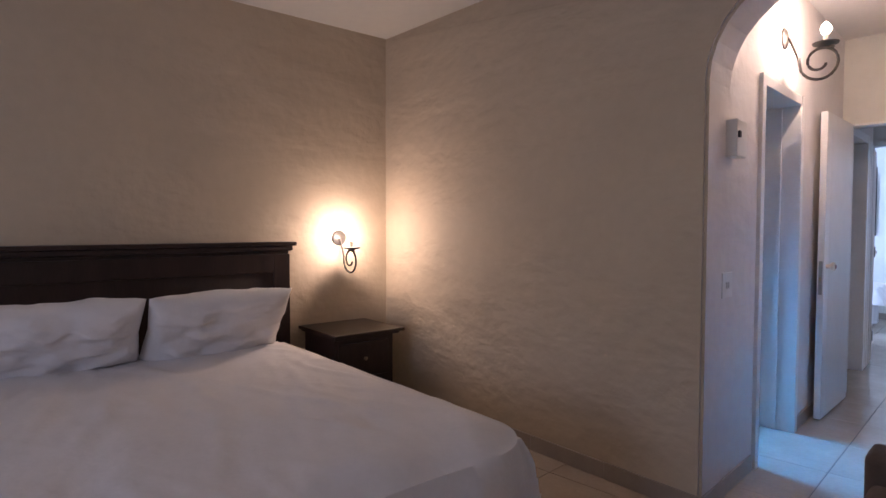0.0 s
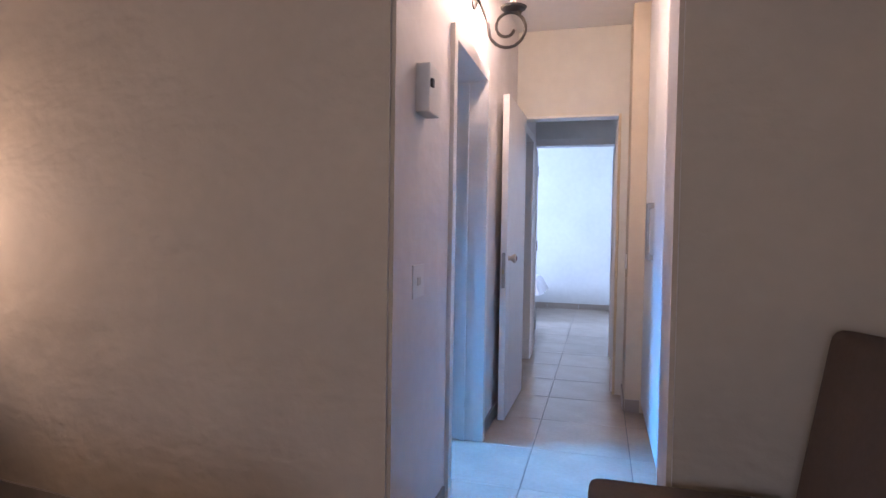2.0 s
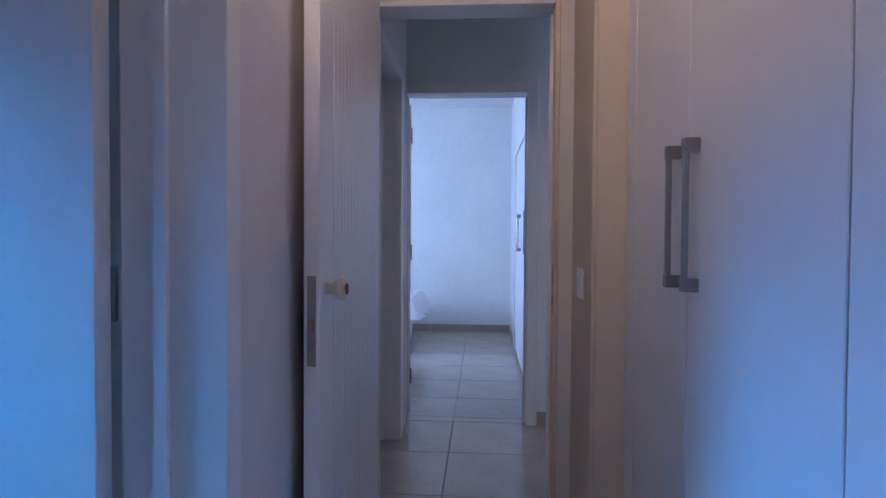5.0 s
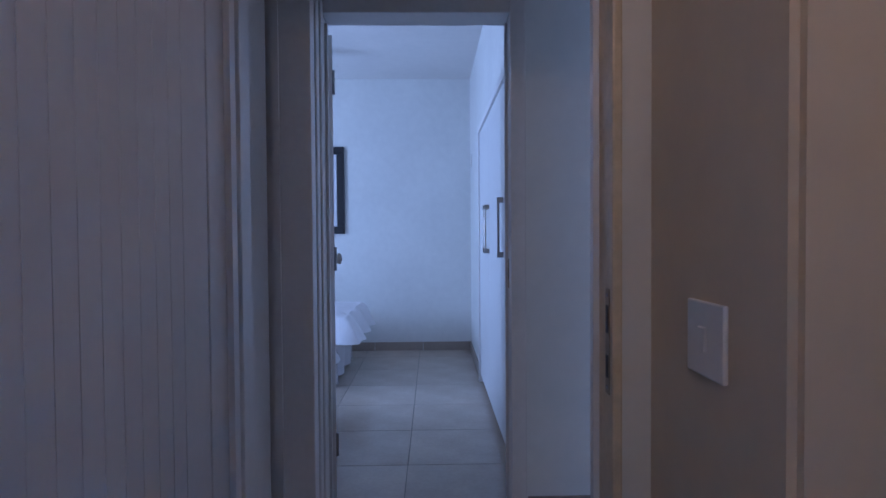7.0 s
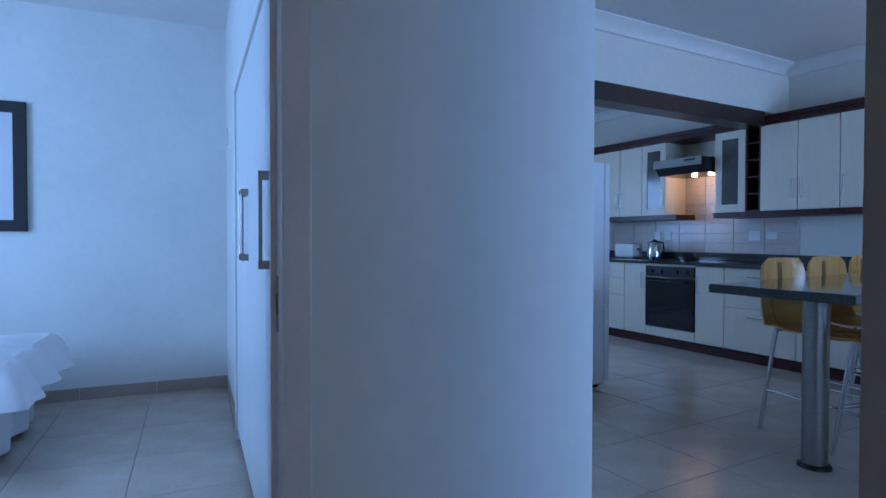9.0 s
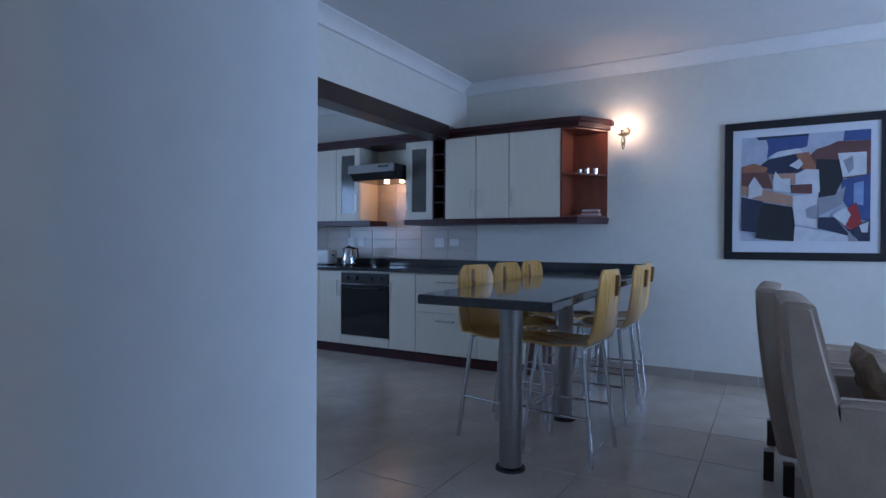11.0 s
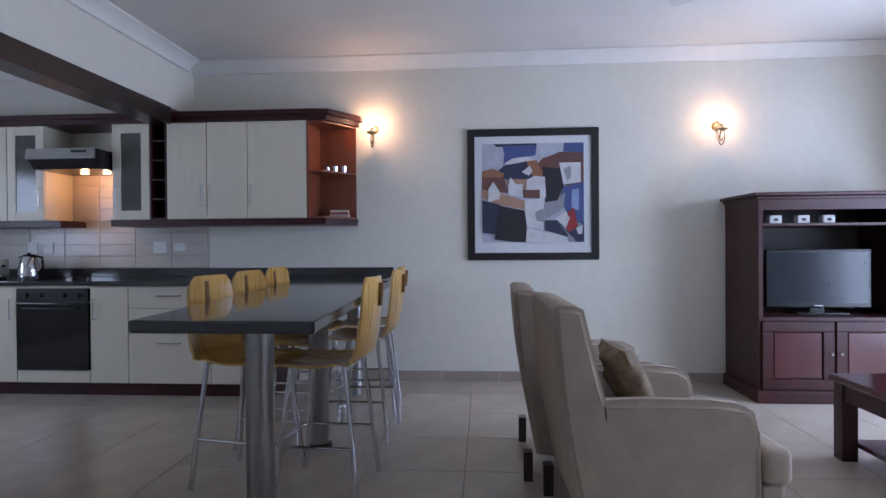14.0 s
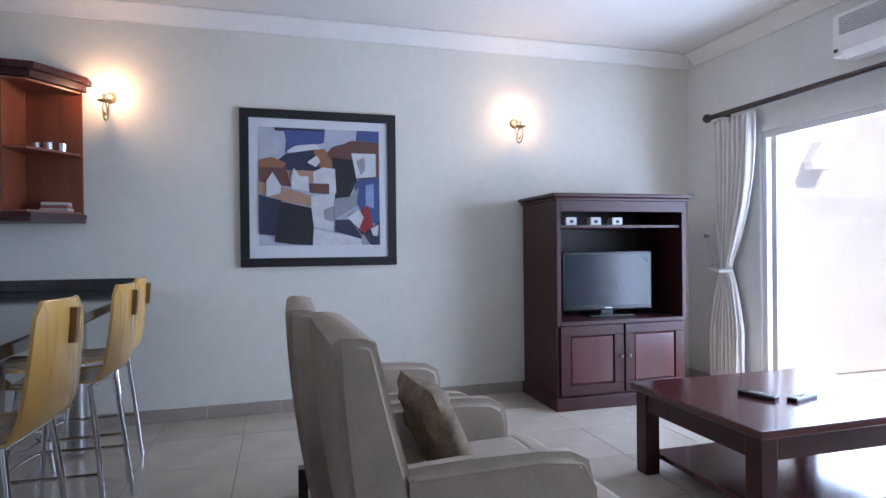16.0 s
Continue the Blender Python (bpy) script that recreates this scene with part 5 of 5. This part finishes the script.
def armchair(m):
    """A high-backed upholstered armchair facing local -y; its back is at y 0."""
    r = thing("armchair", m, "beige upholstered armchair with a high curved back", "armchair", "pair of beige armchairs")
    prof = []
    n = 14
    for i in range(n + 1):
        k = i / n
        prof.append((-0.02 + 0.06 * math.sin(k * 1.2) - 0.05 * (1 - k) ** 2, 0.14 + 0.785 * k))
    front = [(y - (0.21 - 0.10 * k ** 1.5), z - 0.02 * (1 - k)) for (y, z), k in ((p, i / n) for i, p in enumerate(prof))]
    top = [(prof[-1][0] - 0.02, prof[-1][1] + 0.015), (front[-1][0] + 0.03, front[-1][1] + 0.012)]
    out = prof + top + front[::-1]
    b = prism(out, -0.335, 0.335, "X")
    bmesh.ops.bevel(b, geom=[e for e in b.edges if abs(abs(e.verts[0].co.x) - 0.335) < 1e-4 and abs(e.verts[0].co.x - e.verts[1].co.x) < 1e-4], offset=0.022, segments=3, affect="EDGES")
    part("backrest", b, M_FABRIC, r, smooth=50)
    part("seat_front", rbox(-0.33, 0.33, -0.78, -0.696, 0.14, 0.30, 0.02), M_FABRIC, r)
    part("seat_cushion_front", rbox(-0.335, 0.335, -0.805, -0.70, 0.301, 0.43, 0.035, 4), M_FABRIC, r, smooth=40)
    part("seat_base", rbox(-0.25, 0.25, -0.695, -0.16, 0.14, 0.33, 0.02), M_FABRIC, r)
    part("seat_cushion", rbox(-0.245, 0.245, -0.70, -0.15, 0.331, 0.46, 0.04, 4), M_FABRIC, r, smooth=40)
    for s in (-1, 1):
        x0, x1 = (0.255, 0.335) if s > 0 else (-0.335, -0.255)
        prof2 = [(-0.15, 0.14), (-0.15, 0.60), (-0.30, 0.605), (-0.52, 0.60), (-0.62, 0.59), (-0.675, 0.56), (-0.69, 0.50), (-0.69, 0.14)]
        a = prism(prof2, x0, x1, "X")
        bmesh.ops.bevel(a, geom=[e for e in a.edges if abs(e.verts[0].co.x - e.verts[1].co.x) < 1e-4 and max(e.verts[0].co.z, e.verts[1].co.z) > 0.2 and min(e.verts[0].co.y, e.verts[1].co.y) < -0.16], offset=0.025, segments=3, affect="EDGES")
        part("arm", a, M_FABRIC, r, smooth=50)
        part("piping", tube([(x1 if s > 0 else x0, -0.16, 0.578), (x1 if s > 0 else x0, -0.52, 0.578), (x1 if s > 0 else x0, -0.64, 0.56), (x1 if s > 0 else x0, -0.68, 0.49), (x1 if s > 0 else x0, -0.685, 0.15)], 0.004, 6), M_FABRIC, r)
        for y in (-0.66, -0.03):
            part("leg", moved(prism([(-0.02, 0.0), (0.02, 0.0), (0.028, 0.145), (-0.028, 0.145)], -0.022, 0.022, "Y"), pose(s * 0.285, y, 0)), M_DARKWOOD, r)
    return r


armchair(LM @ pose(1.99, -0.765, 0, 0, 0, 2))
armchair(LM @ pose(2.72, -0.68, 0, 0, 0, -1))
cs = tagged(new("scatter_cushion", mesh_of("scatter_cushion", cushion_bm(0.36, 0.36, 0.12, 14, 1.7, 0.01), M_CUSHION, 60)), "patterned gold and brown cushion on the armchair", "cushion")
cs.matrix_world = LM @ pose(2.07, -1.105, 0.57, 66, 0, 4)

# sliding door, curtain, air conditioner
sd = tagged(new("window_1"), "white framed glass sliding door, slid open", "sliding door", kind="structure")
sd.matrix_world = LM
for nm, b in (("frame_side", (DU1 - 0.04, DU1 - 0.001, SV - 0.12, SV - 0.02, 0.0, DZ - 0.001)), ("frame_side", (DU0 + 0.001, DU0 + 0.04, SV - 0.12, SV - 0.02, 0.0, DZ - 0.001)),
              ("frame_head", (DU0 + 0.041, DU1 - 0.041, SV - 0.12, SV - 0.02, DZ - 0.045, DZ - 0.001)), ("track", (DU0 + 0.041, DU1 - 0.041, SV - 0.12, SV - 0.02, 0.0, 0.025)),
              ("stile", (3.60, 3.65, SV - 0.06, SV - 0.03, 0.026, DZ - 0.046)), ("stile", (2.56, 2.61, SV - 0.06, SV - 0.03, 0.026, DZ - 0.046))):
    part(nm, rbox(*b, 0.003, 1), M_ALU, sd)
gp = part("pane", boxes((2.611, 3.599, SV - 0.048, SV - 0.042, 0.03, DZ - 0.05)), M_GLASS, sd)
gp.visible_shadow = False
rod = thing("curtain_rod", LM, "dark wooden curtain rod with round finials", "curtain rod")
part("rod", tube([(1.1, SV + 0.10, 2.17), (4.12, SV + 0.10, 2.17)], 0.020, 14), M_DARKWOOD, rod, smooth=50)
part("finial", moved(lathe([(0.02, 0.0), (0.034, 0.01), (0.036, 0.03), (0.024, 0.05)], 16, "X"), pose(4.12, SV + 0.10, 2.17)), M_DARKWOOD, rod, smooth=50)
part("bracket", boxes((4.0, 4.02, SV + 0.001, SV + 0.09, 2.16, 2.18)), M_DARKWOOD, rod)


def curtain(u_hook, u_free, label):
    """Gathered cloth: full at the rod, drawn in by a tie, fuller again below."""
    bm = bmesh.new()
    rows = []
    nz, nu = 40, 90
    for i in range(nz + 1):
        z = 2.13 - 2.10 * i / nz
        if z > 0.98:
            k = (2.13 - z) / 1.15
            a, b = u_hook - 0.02 - 0.07 * k ** 2, u_free + (u_hook - 0.17 - u_free) * (0.12 * k + 0.88 * k ** 2.4)
        else:
            k = min(1, (0.98 - z) / 0.5)
            a, b = u_hook - 0.09 + 0.11 * k, u_hook - 0.17 - 0.13 * k ** 0.7
        row = []
        for j in range(nu + 1):
            t = j / nu
            w = abs(a - b)
            amp = 0.030 * (0.5 + 0.5 * min(1, w / 0.35))
            v = SV + 0.085 + amp * math.sin(t * 2 * math.pi * 8 + 0.5 * math.sin(z * 3)) + 0.01 * noise.noise(Vector((t * 6, z * 2, 0)))
            row.append(bm.verts.new((a + (b - a) * t, v, z)))
        rows.append(row)
    for p, q in zip(rows, rows[1:]):
        for j in range(nu):
            bm.faces.new((p[j], p[j + 1], q[j + 1], q[j]))
    r = thing("curtain", LM, label, "curtain")
    c = part("cloth", bm, M_CURTAIN, r, smooth=60)
    md = c.modifiers.new("thickness", "SOLIDIFY")
    md.thickness = 0.003
    part("tie_back", tube([(u_hook + 0.14, SV + 0.02, 1.22), (u_hook + 0.06, SV + 0.06, 1.06), (u_hook - 0.02, SV + 0.13, 0.97), (u_hook - 0.13, SV + 0.14, 0.945), (u_hook - 0.19, SV + 0.08, 0.955)], 0.014), M_CURTAIN, r)
    part("hook", moved(lathe([(0.006, 0), (0.006, 0.03), (0.016, 0.036), (0.016, 0.046)], 12, "Y"), pose(u_hook + 0.14, SV + 0.001, 1.225)), M_STEEL, r)
    return r


curtain(4.10, 3.68, "cream curtain tied back beside the sliding door")
ai = thing("air_conditioner", LM, "white wall air conditioner above the curtain rod", "air conditioner")
part("case", rbox(2.10, 2.97, SV + 0.001, SV + 0.20, 2.27, 2.53, 0.02, 3), M_PLASTIC, ai, smooth=40)
for i in range(9):
    part("grille_slat", boxes((2.16, 2.92, SV + 0.2003, SV + 0.204, 2.40 + i * 0.012, 2.406 + i * 0.012)), M_STEEL, ai)
part("outlet_flap", moved(rbox(2.14, 2.90, -0.004, 0.004, -0.03, 0.03, 0.002, 1), pose(0, SV + 0.195, 2.275, -35, 0, 0)), M_PLASTIC, ai)
part("display", boxes((2.93, 2.955, SV + 0.2003, SV + 0.203, 2.30, 2.32)), M_DARK, ai)

# balcony beyond the sliding door
setting("balcony_wall", boxes((4.2, 4.32, SV - 2.6, SV - 0.15, 0, 2.7), (0.0, 4.32, SV - 2.72, SV - 2.601, 0, 1.05)), M_WHITEWALL, "white plastered balcony wall in full daylight", "wall", LM)
setting("balcony_floor", boxes((-0.5, 4.32, SV - 2.72, SV - 0.1405, -0.12, -0.012)), M_GROUND, "pale tiled balcony floor", "floor", LM)
bl = thing("balcony_lamp", LM @ pose(4.2, SV - 1.05, 1.87), "white shell-shaped lamp on the balcony wall", "wall lamp")
part("shade", prism([(-0.10, -0.08), (0.10, -0.08), (0.13, -0.02), (0.0, 0.16), (-0.13, -0.02)], -0.09, 0.0, "X"), M_PLASTIC, bl)
setting("ground", boxes((-400, 400, -400, 400, -3.2, -3.0)), M_GROUND, "far pale ground outside", "ground")

# ---------------- tiled splashback and floors ----------------
sp = tagged(new("splashback"), "cream tiled splashback in long courses", "tiles", kind="structure")
sp.matrix_world = LM
part("grout_bed", boxes((W - 0.008, W - 0.0005, 1.93, 4.9, CT + 0.078, 1.80)), M_WGROUT, sp)
tm = mesh_of("tile", bev(boxes((0, 0.008, 0.0025, 0.3275, 0.002, 0.102)), 0.0015, 1), M_WTILE)
for k in range(8):
    for j in range(9):
        if 1.93 + 0.33 * j + 0.33 > 4.92:
            continue
        o = new("tile", tm)
        o.parent = sp
        o.location = (W - 0.016, 1.93 + 0.33 * j, CT + 0.08 + 0.104 * k)

T = 0.515
tile_mesh = mesh_of("floor_tile", bev(boxes((0.0018, T - 0.0018, 0.0018, T - 0.0018, -0.012, 0.0)), 0.002, 1), M_TILE)


def tiled(name, label, x0, x1, y0, y1, ox, oy, m=I4):
    root = tagged(new(name), label, "floor", kind="structure")
    root.matrix_world = m
    part("grout_bed", boxes((x0, x1, y0, y1, -0.10, -0.0025)), M_GROUT, root)
    i0, i1 = math.ceil((x0 - ox) / T - 0.001), math.floor((x1 - ox) / T + 0.001)
    j0, j1 = math.ceil((y0 - oy) / T - 0.001), math.floor((y1 - oy) / T + 0.001)
    for i in range(i0 - 1, i1 + 1):
        for j in range(j0 - 1, j1 + 1):
            a, b = max(x0, ox + i * T), min(x1, ox + i * T + T)
            c, d = max(y0, oy + j * T), min(y1, oy + j * T + T)
            if b - a < 0.02 or d - c < 0.02:
                continue
            if b - a > T - 0.002 and d - c > T - 0.002:
                o = new("floor_tile", tile_mesh)
                o.parent = root
                o.location = (a, c, 0)
            else:
                part("floor_tile", boxes((a + 0.0018, b - 0.0018, c + 0.0018, d - 0.0018, -0.012, 0.0)), M_TILE, root)
    return root


FL = "large beige ceramic floor tiles with dark joints"
OX, OY = -0.64, 7.56 - 10 * T
tiled("floor_bedroom", FL, -4.0, 1.18, -2.6, AY1, OX, OY)
tiled("floor_passage", FL, -2.60, 0.0, AY1, 6.62, OX, OY)
tiled("floor_second_bedroom", FL, -3.98, -0.02, 6.62, 9.93, OX, OY)
lf = tiled("floor_living", FL, -0.78, W, SV - 0.14, NV, 2.53 - 7 * T, -0.39 - 9 * T, LM @ pose(0, 0, -0.001))
